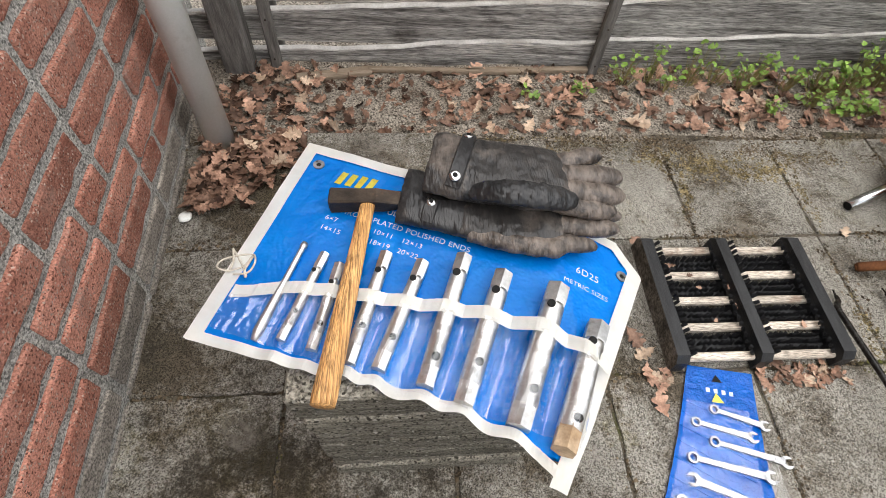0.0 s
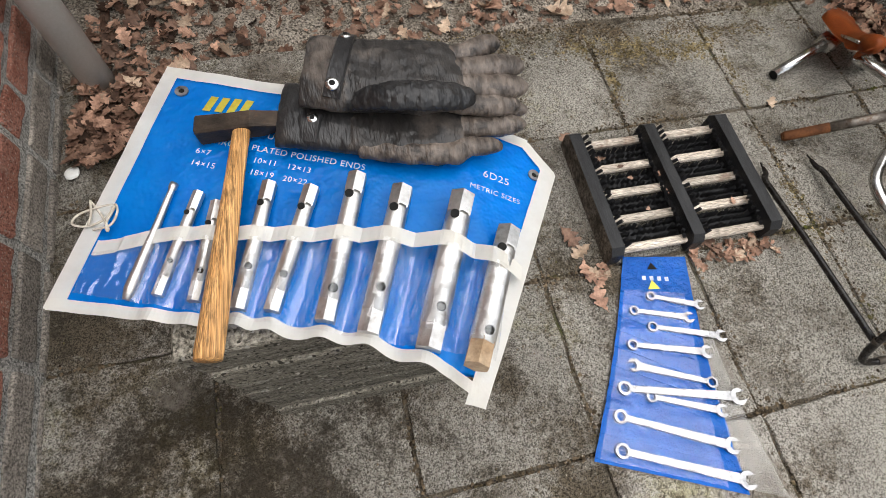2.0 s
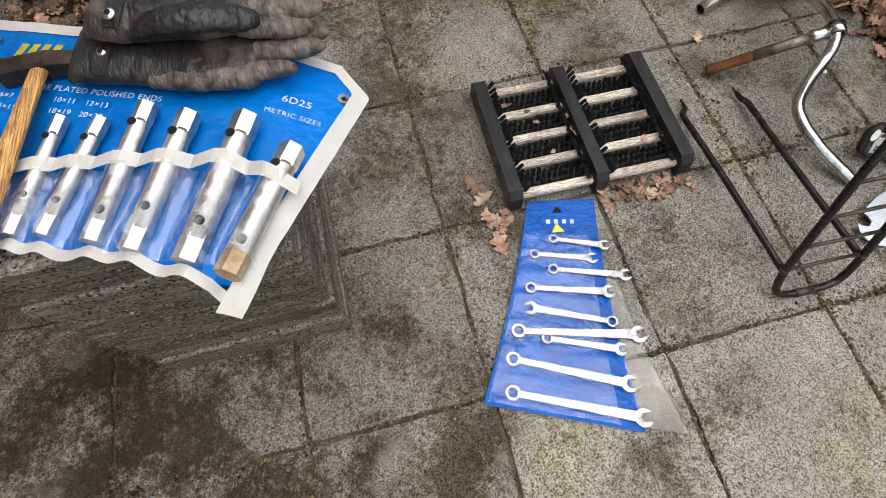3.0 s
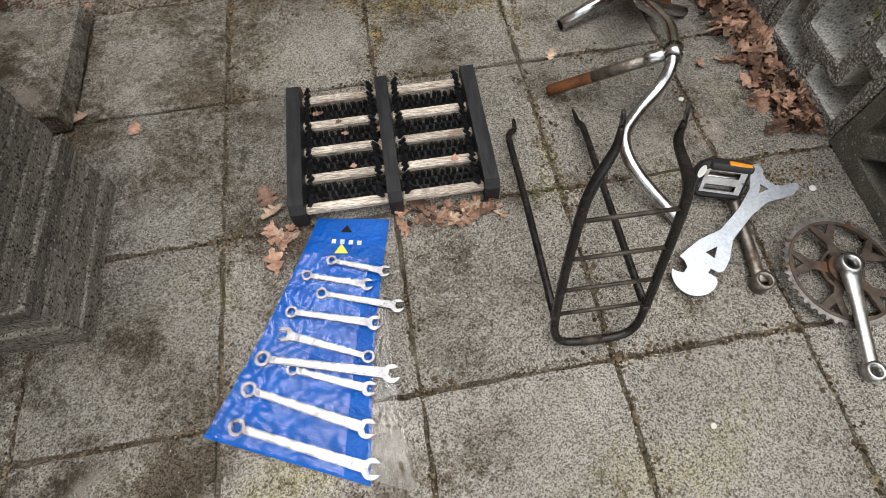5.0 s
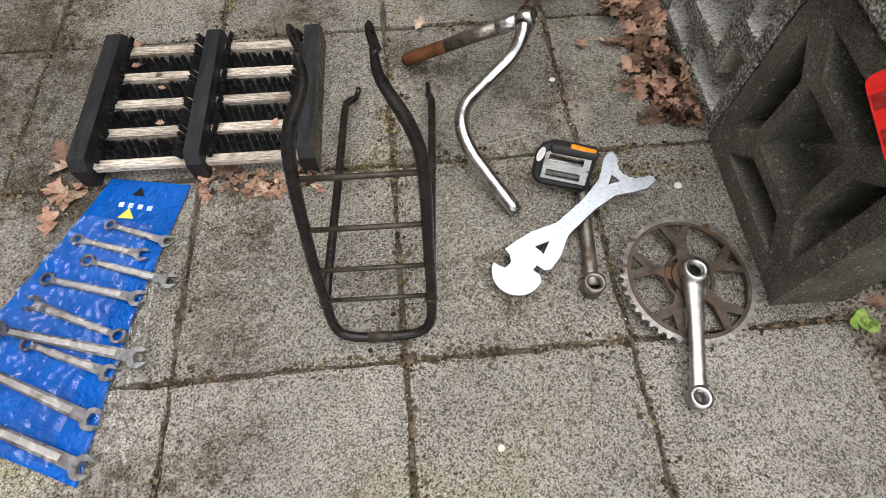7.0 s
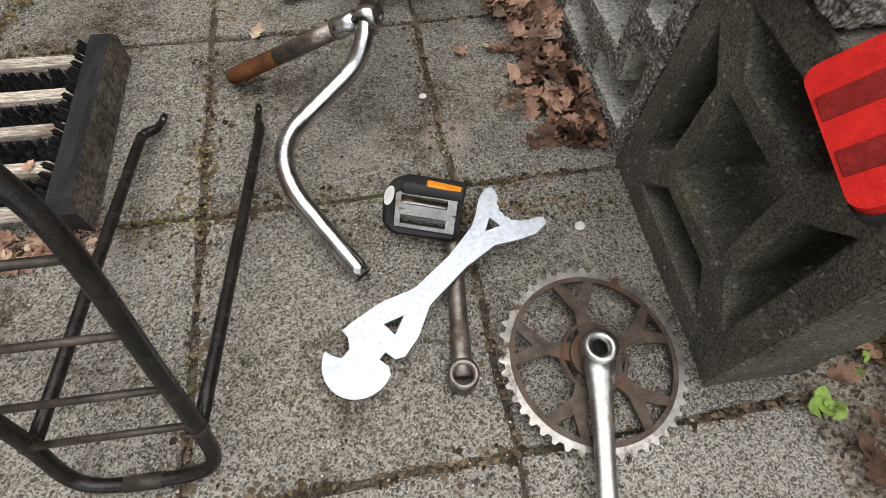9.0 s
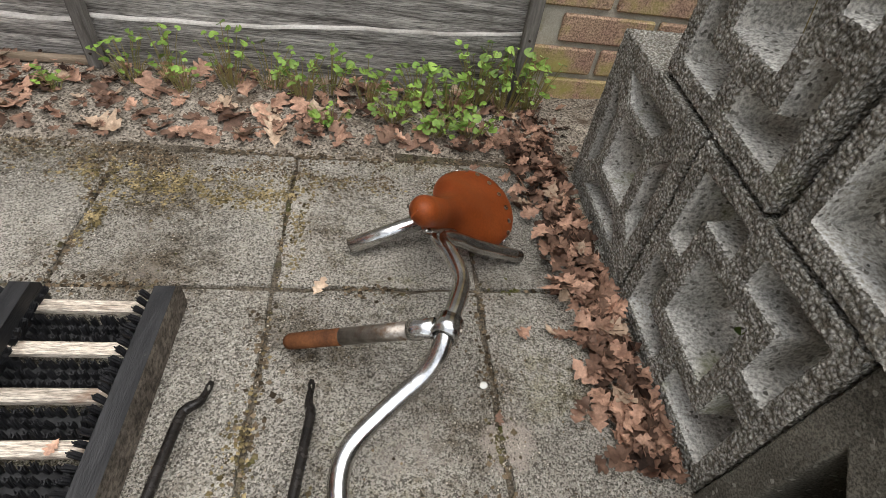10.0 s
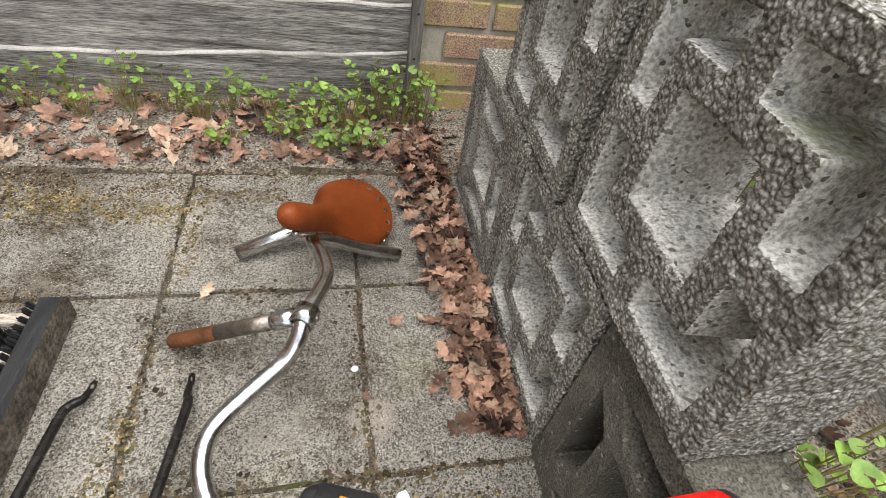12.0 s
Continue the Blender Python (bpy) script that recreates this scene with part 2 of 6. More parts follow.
    l.new(where, away.inputs[0])
    spill = math2("ADD", away.outputs["Value"], math2("MULTIPLY", rough_edge, 0.12))
    col = mix(span(spill, 0.026, 0.036, 0.8, 0.0), col, (0.4, 0.345, 0.3))
    l.new(col, bsdf.inputs["Base Color"])
    bsdf.inputs["Roughness"].default_value = 0.92
    bsdf.inputs["Specular IOR Level"].default_value = 0.12
    high = math2("ADD", math2("MULTIPLY", gravel_d, -0.9), math2("ADD", math2("MULTIPLY", sand_d, -0.5), noise_at(160, 4, 0.7)))
    b = n.new("ShaderNodeBump")
    b.inputs["Strength"].default_value, b.inputs["Distance"].default_value = 1.0, 0.0035
    l.new(high, b.inputs["Height"])
    l.new(b.outputs[0], bsdf.inputs["Normal"])
    return m


M_TILE = paver_material("concrete_paver", (0.21, 0.196, 0.17), (0.37, 0.35, 0.31), 0.0)
M_TILE_PALE = paver_material("pale_paver", (0.28, 0.262, 0.232), (0.47, 0.445, 0.4), 1.0)
M_JOINT = mat("joint_sand", (0.045, 0.036, 0.026), (0.17, 0.145, 0.11), 14, 0.95, bump=1.0, fine=300, dist=0.005, grain=0.7, crisp=True, stain=(0.07, 0.075, 0.022), stain_scale=6, stain_amount=0.56)
M_SOIL = mat("garden_soil", (0.16, 0.135, 0.105), (0.33, 0.29, 0.24), 9, 0.95, bump=1.0, fine=200, dist=0.007, grain=0.85, crisp=True, speck=(0.45, 0.4, 0.33), speck_scale=240, speck_cut=0.82, stain=(0.09, 0.065, 0.045), stain_scale=14, stain_amount=0.55)
M_BRICK = mat("red_brick", (0.29, 0.115, 0.08), (0.47, 0.225, 0.165), 16, 0.88, bump=0.9, fine=300, dist=0.003, grain=0.45, crisp=True, speck=(0.5, 0.36, 0.29), speck_scale=380, speck_cut=0.86, vary=0.25, stain=(0.3, 0.2, 0.165), stain_scale=9, stain_amount=0.58)
M_BRICK_GREY = mat("weathered_plinth_brick", (0.15, 0.13, 0.11), (0.27, 0.24, 0.205), 16, 0.9, bump=0.9, fine=240, grain=0.7, crisp=True, vary=0.2)
M_BRICK_YELLOW = mat("mossy_yellow_brick", (0.33, 0.205, 0.155), (0.47, 0.34, 0.22), 12, 0.88, bump=0.8, fine=260, grain=0.6, crisp=True, vary=0.2, stain=(0.36, 0.32, 0.1), stain_scale=6, stain_amount=0.46)
M_MORTAR = mat("grey_mortar", (0.3, 0.29, 0.265), (0.5, 0.48, 0.44), 26, 0.95, bump=1.0, fine=260, dist=0.005, grain=0.7, crisp=True, speck=(0.5, 0.48, 0.43), speck_scale=330, speck_cut=0.84)
M_MORTAR_PALE = mat("pale_mortar", (0.36, 0.33, 0.26), (0.46, 0.43, 0.36), 30, 0.95, bump=0.6, fine=300, stain=(0.25, 0.23, 0.1), stain_scale=12)
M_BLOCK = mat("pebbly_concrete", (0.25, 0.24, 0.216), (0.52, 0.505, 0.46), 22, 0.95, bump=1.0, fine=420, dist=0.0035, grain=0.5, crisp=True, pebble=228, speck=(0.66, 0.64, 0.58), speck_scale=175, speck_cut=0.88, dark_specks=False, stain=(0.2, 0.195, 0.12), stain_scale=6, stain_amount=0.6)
M_BLOCK_MOSSY = mat("algae_dark_concrete", (0.07, 0.065, 0.052), (0.15, 0.14, 0.115), 12, 0.95, bump=0.9, fine=420, dist=0.002, grain=0.6, crisp=True, speck=(0.3, 0.29, 0.25), speck_scale=260, speck_cut=0.93, dark_specks=False, stain=(0.07, 0.075, 0.025), stain_scale=6, stain_amount=0.58)
M_BLOCK_SKIN = mat("cast_concrete_skin", (0.36, 0.35, 0.318), (0.6, 0.585, 0.54), 9, 0.95, bump=0.7, fine=240, dist=0.0025, grain=0.5, crisp=True, speck=(0.25, 0.238, 0.21), speck_scale=260, speck_cut=0.88, dark_specks=False, stain=(0.28, 0.29, 0.15), stain_scale=6, stain_amount=0.57)
M_STACK = mat("weathered_slab", (0.11, 0.1, 0.078), (0.3, 0.275, 0.225), 16, 0.92, bump=1.0, fine=200, dist=0.004, grain=0.75, crisp=True, speck=(0.5, 0.47, 0.41), speck_scale=330, speck_cut=0.91, stretch=(1, 1, 9), vary=0.25)
M_FENCE = mat("weathered_fence_wood", (0.1, 0.091, 0.083), (0.5, 0.475, 0.44), 6, 0.85, bump=0.9, fine=45, dist=0.004, grain=0.7, crisp=True, stretch=(0.6, 3, 11), stain=(0.035, 0.028, 0.024), stain_scale=4, stain_amount=0.6, vary=0.2)
M_FENCE_LIT_EDGE = mat("lit_plank_edge", (0.3, 0.28, 0.25), (0.66, 0.63, 0.59), 9, 0.85, bump=0.3)
M_BATTEN = mat("grey_batten_wood", (0.075, 0.068, 0.061), (0.2, 0.185, 0.168), 16, 0.85, bump=0.6, stretch=(5, 5, 0.6), fine=90)
M_PIPE = mat("pale_plastic_pipe", (0.8, 0.805, 0.765), (0.87, 0.87, 0.83), 10, 0.5, bump=0.08, stain=(0.6, 0.585, 0.53), stain_scale=8)
M_BLACK_BOARD = mat("black_painted_wood", (0.007, 0.0073, 0.008), (0.026, 0.026, 0.027), 24, 0.45, bump=0.6, fine=120, stretch=(4, 0.6, 4), stain=(0.11, 0.1, 0.09), stain_scale=55, stain_amount=0.66)
M_BOARD_SIDE = mat("soil_stained_board", (0.05, 0.042, 0.034), (0.17, 0.145, 0.118), 30, 0.9, bump=0.8, fine=160, grain=0.6, crisp=True, stain=(0.02, 0.019, 0.018), stain_scale=20, stain_amount=0.58)
M_BRISTLE = mat("black_bristle", (0.006, 0.006, 0.007), (0.02, 0.02, 0.022), 80, 0.55, bump=0.2)
M_SLAT = mat("bare_slat_wood", (0.3, 0.25, 0.2), (0.56, 0.5, 0.42), 25, 0.85, bump=0.6, stretch=(0.5, 4, 4), fine=120, grain=0.6, crisp=True, stain=(0.2, 0.13, 0.09), stain_scale=18, stain_amount=0.56, vary=0.2)
M_CHROME = mat("worn_chrome", (0.42, 0.415, 0.4), (0.66, 0.66, 0.655), 30, 0.2, metal=1.0, bump=0.1, fine=60, rough_var=0.09, stain=(0.2, 0.18, 0.155), stain_scale=50, stain_amount=0.6)
M_CHROME_RUST = mat("pitted_chrome", (0.4, 0.38, 0.35), (0.6, 0.57, 0.53), 60, 0.28, metal=1.0, bump=0.15, rust=(0.14, 0.06, 0.025), rust_cut=0.57)
M_CRANK_DARK = mat("grimy_chrome", (0.09, 0.076, 0.062), (0.3, 0.27, 0.235), 40, 0.36, metal=0.85, bump=0.15, rust=(0.08, 0.045, 0.024), rust_cut=0.53)
M_TEETH = mat("dirty_worn_teeth", (0.11, 0.095, 0.08), (0.52, 0.5, 0.47), 16, 0.36, metal=0.85, bump=0.2, rust=(0.07, 0.043, 0.026), rust_cut=0.52)
M_MOSS = mat("dry_moss", (0.075, 0.058, 0.024), (0.26, 0.205, 0.11), 30, 0.95, bump=0.4, island=0.75)
M_CRUMB = mat("crumbs_of_soil_and_moss", (0.05, 0.036, 0.022), (0.17, 0.13, 0.085), 40, 0.95, bump=0.4, island=0.75, stain=(0.08, 0.085, 0.02), stain_scale=9, stain_amount=0.56)
M_GRIT = mat("loose_sand_grit", (0.2, 0.175, 0.14), (0.42, 0.38, 0.32), 60, 0.95, bump=0.2, island=0.85)
M_RUST = mat("rusty_steel", (0.055, 0.022, 0.01), (0.14, 0.056, 0.022), 45, 0.75, bump=0.5, fine=300)
M_RING_DARK = mat("dirty_chainring_steel", (0.045, 0.033, 0.026), (0.12, 0.095, 0.075), 50, 0.6, metal=0.4, bump=0.25, rust=(0.1, 0.052, 0.027), rust_cut=0.52)
M_ALLOY = mat("scuffed_alloy", (0.36, 0.35, 0.335), (0.58, 0.57, 0.55), 40, 0.35, metal=1.0, bump=0.1, rust=(0.24, 0.15, 0.08), rust_cut=0.58)
M_ZINC = mat("zinc_plate", (0.37, 0.4, 0.44), (0.47, 0.5, 0.54), 25, 0.4, metal=0.85, bump=0.06)
M_TOOL = mat("dull_chrome_tool", (0.5, 0.485, 0.465), (0.74, 0.725, 0.7), 35, 0.4, metal=1.0, bump=0.2, stain=(0.3, 0.26, 0.21), stain_scale=40, stain_amount=0.58)
M_TOOL_BROWN = mat("rust_filmed_tool", (0.3, 0.2, 0.115), (0.52, 0.39, 0.26), 40, 0.55, metal=0.35, bump=0.3, stain=(0.2, 0.11, 0.055), stain_scale=50, stain_amount=0.6)
M_SPANNER = mat("satin_chrome_spanner", (0.2, 0.2, 0.205), (0.43, 0.43, 0.43), 60, 0.3, metal=1.0, bump=0.35, fine=90, rough_var=0.12, stain=(0.13, 0.125, 0.12), stain_scale=60, stain_amount=0.62)
M_BLACK_TUBE = mat("chipped_black_enamel", (0.006, 0.0055, 0.005), (0.02, 0.017, 0.015), 40, 0.26, bump=0.25, rust=(0.13, 0.09, 0.06), rust_cut=0.68)
M_ROD = mat("worn_carrier_rod", (0.015, 0.0125, 0.01), (0.08, 0.065, 0.05), 60, 0.38, metal=0.3, bump=0.2)
M_BLUE = mat("blue_vinyl", (0.0, 0.2, 0.72), (0.0, 0.28, 0.9), 8, 0.24, bump=0.5, fine=30, dist=0.008, rough_var=0.06, grain=0.1)
M_BLUE_POUCH = mat("blue_pouch_vinyl", (0.0, 0.125, 0.55), (0.0, 0.2, 0.78), 12, 0.24, bump=0.7, fine=60, dist=0.007, grain=0.1)
M_HEM = mat("cream_hem_vinyl", (0.8, 0.775, 0.71), (0.89, 0.87, 0.81), 22, 0.42, bump=0.25, fine=120, grain=0.15, stain=(0.66, 0.6, 0.5), stain_scale=18, stain_amount=0.68)
for vinyl, level in ((M_BLUE, 0.3), (M_BLUE_POUCH, 0.45)):
    vinyl.node_tree.nodes["Principled BSDF"].inputs["Specular IOR Level"].default_value = level
M_PRINT = mat("pale_print", (0.34, 0.5, 0.66), (0.62, 0.72, 0.76), 90, 0.5, bump=0)
M_PRINT_YELLOW = mat("yellow_print", (0.65, 0.55, 0.05), (0.8, 0.7, 0.1), 60, 0.5, bump=0)
M_HANDLE = mat("ash_handle_wood", (0.3, 0.14, 0.04), (0.58, 0.33, 0.13), 16, 0.42, bump=0.6, fine=34, grain=0.75, crisp=True, stretch=(20, 0.3, 20), stain=(0.16, 0.07, 0.025), stain_scale=26, stain_amount=0.66)
M_HAMMER = mat("dark_forged_steel", (0.022, 0.017, 0.013), (0.07, 0.05, 0.036), 40, 0.5, metal=0.5, bump=0.3, rust=(0.1, 0.045, 0.02), rust_cut=0.6)
M_LEATHER_BACK = mat("half_scuffed_leather", (0.0095, 0.0095, 0.0098), (0.04, 0.036, 0.033), 34, 0.36, bump=0.8, fine=30, dist=0.004, grain=0.1, stretch=(2.6, 0.7, 1), stain=(0.125, 0.104, 0.088), stain_scale=15, stain_amount=0.52, rough_var=0.1)
M_LEATHER = mat("black_worn_leather", (0.009, 0.0092, 0.01), (0.03, 0.0285, 0.028), 30, 0.34, bump=0.7, fine=26, dist=0.004, grain=0.1, stretch=(2.4, 0.8, 1), stain=(0.12, 0.1, 0.085), stain_scale=13, stain_amount=0.58, rough_var=0.1)
M_LEATHER_PALM = mat("scuffed_brown_leather", (0.026, 0.021, 0.018), (0.21, 0.17, 0.14), 30, 0.42, bump=0.8, fine=34, dist=0.005, grain=0.15, stretch=(2.4, 0.8, 1), stain=(0.013, 0.011, 0.01), stain_scale=34, stain_amount=0.52)
M_SADDLE = mat("tan_leather", (0.27, 0.06, 0.014), (0.4, 0.1, 0.025), 14, 0.38, bump=0.12, fine=260, stain=(0.2, 0.05, 0.015), stain_scale=12, stain_amount=0.6)
M_RUBBER = mat("black_rubber", (0.012, 0.012, 0.013), (0.03, 0.03, 0.03), 40, 0.6, bump=0.2)
M_AMBER = mat("amber_reflector", (0.6, 0.2, 0.01), (0.75, 0.3, 0.02), 200, 0.2, bump=0.2, fine=500)
M_RED = mat("red_reflector_plastic", (0.5, 0.01, 0.008), (0.7, 0.02, 0.012), 90, 0.2, bump=0.3, fine=420)
M_RED_DARK = mat("dark_red_lens", (0.16, 0.008, 0.006), (0.26, 0.012, 0.01), 90, 0.25, bump=0.3, fine=420)
M_LEAF = mat("dry_oak_leaf", (0.12, 0.063, 0.041), (0.4, 0.246, 0.171), 30, 0.7, bump=0.5, fine=160, grain=0.6, vary=0.6)
M_LEAF_PALE = mat("bleached_oak_leaf", (0.24, 0.16, 0.105), (0.52, 0.4, 0.29), 30, 0.7, bump=0.5, fine=160, grain=0.6, vary=0.4)
M_LEAF_DARK = mat("brown_leaf_litter", (0.066, 0.034, 0.0225), (0.34, 0.208, 0.145), 26, 0.75, bump=0.5, fine=160, grain=0.6, island=0.9)
M_GREEN = mat("bright_herb_leaf", (0.085, 0.165, 0.022), (0.25, 0.37, 0.075), 30, 0.5, bump=0.2, vary=0.4)
M_STEM = mat("herb_stem", (0.15, 0.17, 0.05), (0.28, 0.2, 0.08), 40, 0.6, bump=0.1)
M_WHITE_CHIP = mat("white_chip", (0.6, 0.6, 0.56), (0.75, 0.74, 0.7), 40, 0.7, bump=0.3)
M_CORD = mat("cotton_cord", (0.4, 0.36, 0.29), (0.55, 0.5, 0.42), 90, 0.85, bump=0.3)
M_HOLE = mat("dark_bore", (0.008, 0.008, 0.008), (0.015, 0.015, 0.014), 30, 0.8, bump=0)
M_STICK = mat("grey_stick", (0.16, 0.12, 0.08), (0.3, 0.24, 0.18), 25, 0.85, bump=0.4, stretch=(0.5, 3, 3))


def clear_film(name, turn, across, along, shine, cloudy):
    """Clear wrinkled plastic; turn, across and along give the run of its creases."""
    m = bpy.data.materials.new(name)
    m.use_nodes = True
    n, l = m.node_tree.nodes, m.node_tree.links
    out = n["Material Output"]
    t = n.new("ShaderNodeBsdfTransparent")
    t.inputs[0].default_value = (0.99, 0.99, 0.99, 1)
    g = n.new("ShaderNodeBsdfGlossy")
    g.inputs["Roughness"].default_value = 0.06
    g.inputs["Color"].default_value = (0.9, 0.9, 0.9, 1)
    d = n.new("ShaderNodeBsdfDiffuse")
    d.inputs["Color"].default_value = (0.8, 0.82, 0.85, 1)
    noise_tex = n.new("ShaderNodeTexNoise")
    noise_tex.inputs["Scale"].default_value, noise_tex.inputs["Detail"].default_value = 1.0, 1.5
    geo = n.new("ShaderNodeNewGeometry")
    lay = n.new("ShaderNodeMapping")
    lay.vector_type = "TEXTURE"
    lay.inputs["Rotation"].default_value = (0, 0, radians(turn))
    lay.inputs["Scale"].default_value = (1 / across, 1 / along, 1 / along)
    l.new(geo.outputs["Position"], lay.inputs["Vector"])
    l.new(lay.outputs[0], noise_tex.inputs["Vector"])
    b = n.new("ShaderNodeBump")
    b.inputs["Strength"].default_value, b.inputs["Distance"].default_value = 1.0, 0.006
    l.new(noise_tex.outputs["Fac"], b.inputs["Height"])
    tilt = n.new("ShaderNodeLayerWeight")
    tilt.inputs["Blend"].default_value = 0.5
    l.new(b.outputs[0], tilt.inputs["Normal"])
    steep = n.new("ShaderNodeMath")
    steep.operation = "POWER"
    steep.inputs[1].default_value = 3.0
    l.new(tilt.outputs["Facing"], steep.inputs[0])
    fr = n.new("ShaderNodeMath")
    fr.operation = "MULTIPLY_ADD"
    fr.inputs[1].default_value, fr.inputs[2].default_value = 0.6, shine
    l.new(steep.outputs[0], fr.inputs[0])
    l.new(b.outputs[0], g.inputs["Normal"])
    a = n.new("ShaderNodeMixShader")
    haze = n.new("ShaderNodeMapRange")
    cloud = n.new("ShaderNodeTexNoise")
    cloud.inputs["Scale"].default_value, cloud.inputs["Detail"].default_value = 0.8, 4
    l.new(lay.outputs[0], cloud.inputs["Vector"])
    for key, value in (("From Min", 0.5), ("From Max", 0.72), ("To Min", 0.003), ("To Max", cloudy)):
        haze.inputs[key].default_value = value
    l.new(cloud.outputs["Fac"], haze.inputs["Value"])
    l.new(haze.outputs[0], a.inputs[0])
    l.new(t.outputs[0], a.inputs[1])
    l.new(d.outputs[0], a.inputs[2])
    s = n.new("ShaderNodeMixShader")
    l.new(fr.outputs[0], s.inputs[0])
    l.new(a.outputs[0], s.inputs[1])
    l.new(g.outputs[0], s.inputs[2])
    l.new(s.outputs[0], out.inputs["Surface"])
    return m


M_FILM = clear_film("clear_plastic_film", -19, 75, 17, 0.11, 0.1)
M_FILM_POUCH = clear_film("clear_pouch_film", -23, 7, 20, 0.055, 0.03)
rng = random.Random(7)

# ---- ground, walls, fence ----
GRID = pose(0.985, 0.045, 0, 0, 0, 2.5)
PITCH_X, PITCH_Y = 0.305, 0.32


def ground_height(x, y):
    """The soil behind the paving rises a little."""
    bed = min(1, max(0, (y - 0.99 - 0.06 * (x - 0.7)) / 0.12))
    right = min(1, max(0, (x - 1.57) / 0.06))
    k = max(bed, right)
    return -0.006 + 0.003 * noise.noise(Vector((x * 14, y * 14, 7))) + k * (0.02 + 0.012 * noise.noise(Vector((x * 9, y * 9, 1))) + 0.005 * noise.noise(Vector((x * 40, y * 40, 2))))


def build_ground():
    bm = bmesh.new()
    nx, ny = 120, 70
    xs = [-40, -8, -2] + [-0.75 + 3.0 * i / nx for i in range(nx + 1)] + [3, 9, 40]
    ys = [-40, -8, -2, -0.6] + [-0.4 + 2.1 * i / ny for i in range(ny + 1)] + [3, 9, 40]
    vs = [[bm.verts.new((x, y, ground_height(x, y))) for y in ys] for x in xs]
    for i in range(len(xs) - 1):
        for j in range(len(ys) - 1):
            f = bm.faces.new((vs[i][j], vs[i + 1][j], vs[i + 1][j + 1], vs[i][j + 1]))
            cx, cy = (xs[i] + xs[i + 1]) / 2, (ys[j] + ys[j + 1]) / 2
            bed = cy > 1.0 + 0.06 * (cx - 0.7) or cx > 1.57 or cx < -0.75 or cy < -0.5
            f.material_index = 1 if bed else 0
    me = mesh_of(bm, "ground", True)
    me.materials.append(M_JOINT)
    me.materials.append(M_SOIL)
    return tagged(part("ground", me, None, None), "bare sandy soil and dark joint sand between pavers", "ground", kind="structure")


ground = build_ground()


def build_fence():
    fence = thing("fence", "weathered grey waney-edged plank fence, top edges coloured as if lit", "fence", (0.5, 1.27, 0), kind="structure")
    y0 = lambda x: 1.262 + 0.02 * (x - 0.5)
    tops = [0.106, 0.22, 0.325, 0.43, 0.54, 0.66, 0.79, 0.92, 1.06, 1.2, 1.36, 1.52]
    lows = [-0.06] + [t - 0.035 for t in tops[:-1]]
    spans = [(-0.62, 0.5), (0.5, 1.39)]
    for s, (xa, xb) in enumerate(spans):
        for k, (lo, hi) in enumerate(zip(lows, tops)):
            n = 60

            def edge(x, kk=k, ss=s):
                return 0.012 * noise.noise(Vector((x * 3.1, kk * 3.7, ss * 5.0))) + 0.004 * noise.noise(Vector((x * 11, kk * 1.7, ss)))

            bm = bmesh.new()
            rows = []
            for i in range(n + 1):
                x = xa + 0.002 + (xb - xa - 0.004) * i / n
                e, yy = edge(x) + 0.058 * (x - 0.5), y0(x)
                rows.append([bm.verts.new(p) for p in ((x, yy + 0.012, lo), (x, yy - 0.004, hi + e - 0.0035), (x, yy - 0.003, hi + e), (x, yy + 0.012, hi + e + 0.001), (x, yy + 0.02, lo))])
            for i in range(n):
                for j in range(5):
                    f = bm.faces.new((rows[i][j], rows[i + 1][j], rows[i + 1][(j + 1) % 5], rows[i][(j + 1) % 5]))
                    # Top edges take a paler colour for the light they catch.
                    f.material_index = 1 if j in (1, 2) else 0
            bm.faces.new(rows[0])
            bm.faces.new(rows[-1][::-1])
            me = mesh_of(bm, "plank")
            me.materials.append(M_FENCE)
            me.materials.append(M_FENCE_LIT_EDGE)
            part("plank", me, None, fence)
    for x in (-0.39, 0.502, 1.392):
        for dy, nm in ((-0.02, "batten"), (0.045, "rear_batten")):
            part(nm, box(pose(x, y0(x) + dy, 0.77, 0, 0, 1), 0.028, 0.024, 1.52, 0.003), M_BATTEN, fence)
        for z in (0.045, 0.16, 0.26):
            part("nail", prism([circle(0, 0, 0.0028, 8)], 0, 0.002, pose(x, y0(x) - 0.0325, z, 90, 0, 0)), M_HAMMER, fence)
    return fence


build_fence()
post = single("fence_post", box(pose(-0.485, 1.215, 0.75, 0, 0, 2), 0.075, 0.065, 1.6, 0.006, 2), M_BATTEN, "thick grey wooden fence post in the soil", "post")

# the rough edging boards along the foot of the fence
for xa, ya, xb, yb, z, w in ((-0.33, 1.165, -0.13, 1.21, 0.02, 0.032), (-0.14, 1.212, 0.30, 1.222, 0.022, 0.016), (0.13, 1.222, 0.52, 1.245, 0.022, 0.018)):
    d = Vector((xb - xa, yb - ya, 0))
    m = Matrix.Translation(((xa + xb) / 2, (ya + yb) / 2, z)) @ pose(0, 0, 0, 0, 0, math.degrees(math.atan2(d.y, d.x)))
    single("edging_stick", box(m, d.length, w, 0.014, 0.004, 2), M_STICK, "split weathered wooden strip lying on the soil", "stick", "edging strips")

# brick house wall: pieces stand proud of a mortar bed
WALL_L = pose(-0.5755, 0.95, 0, 0, 0, 90 + 4.4)


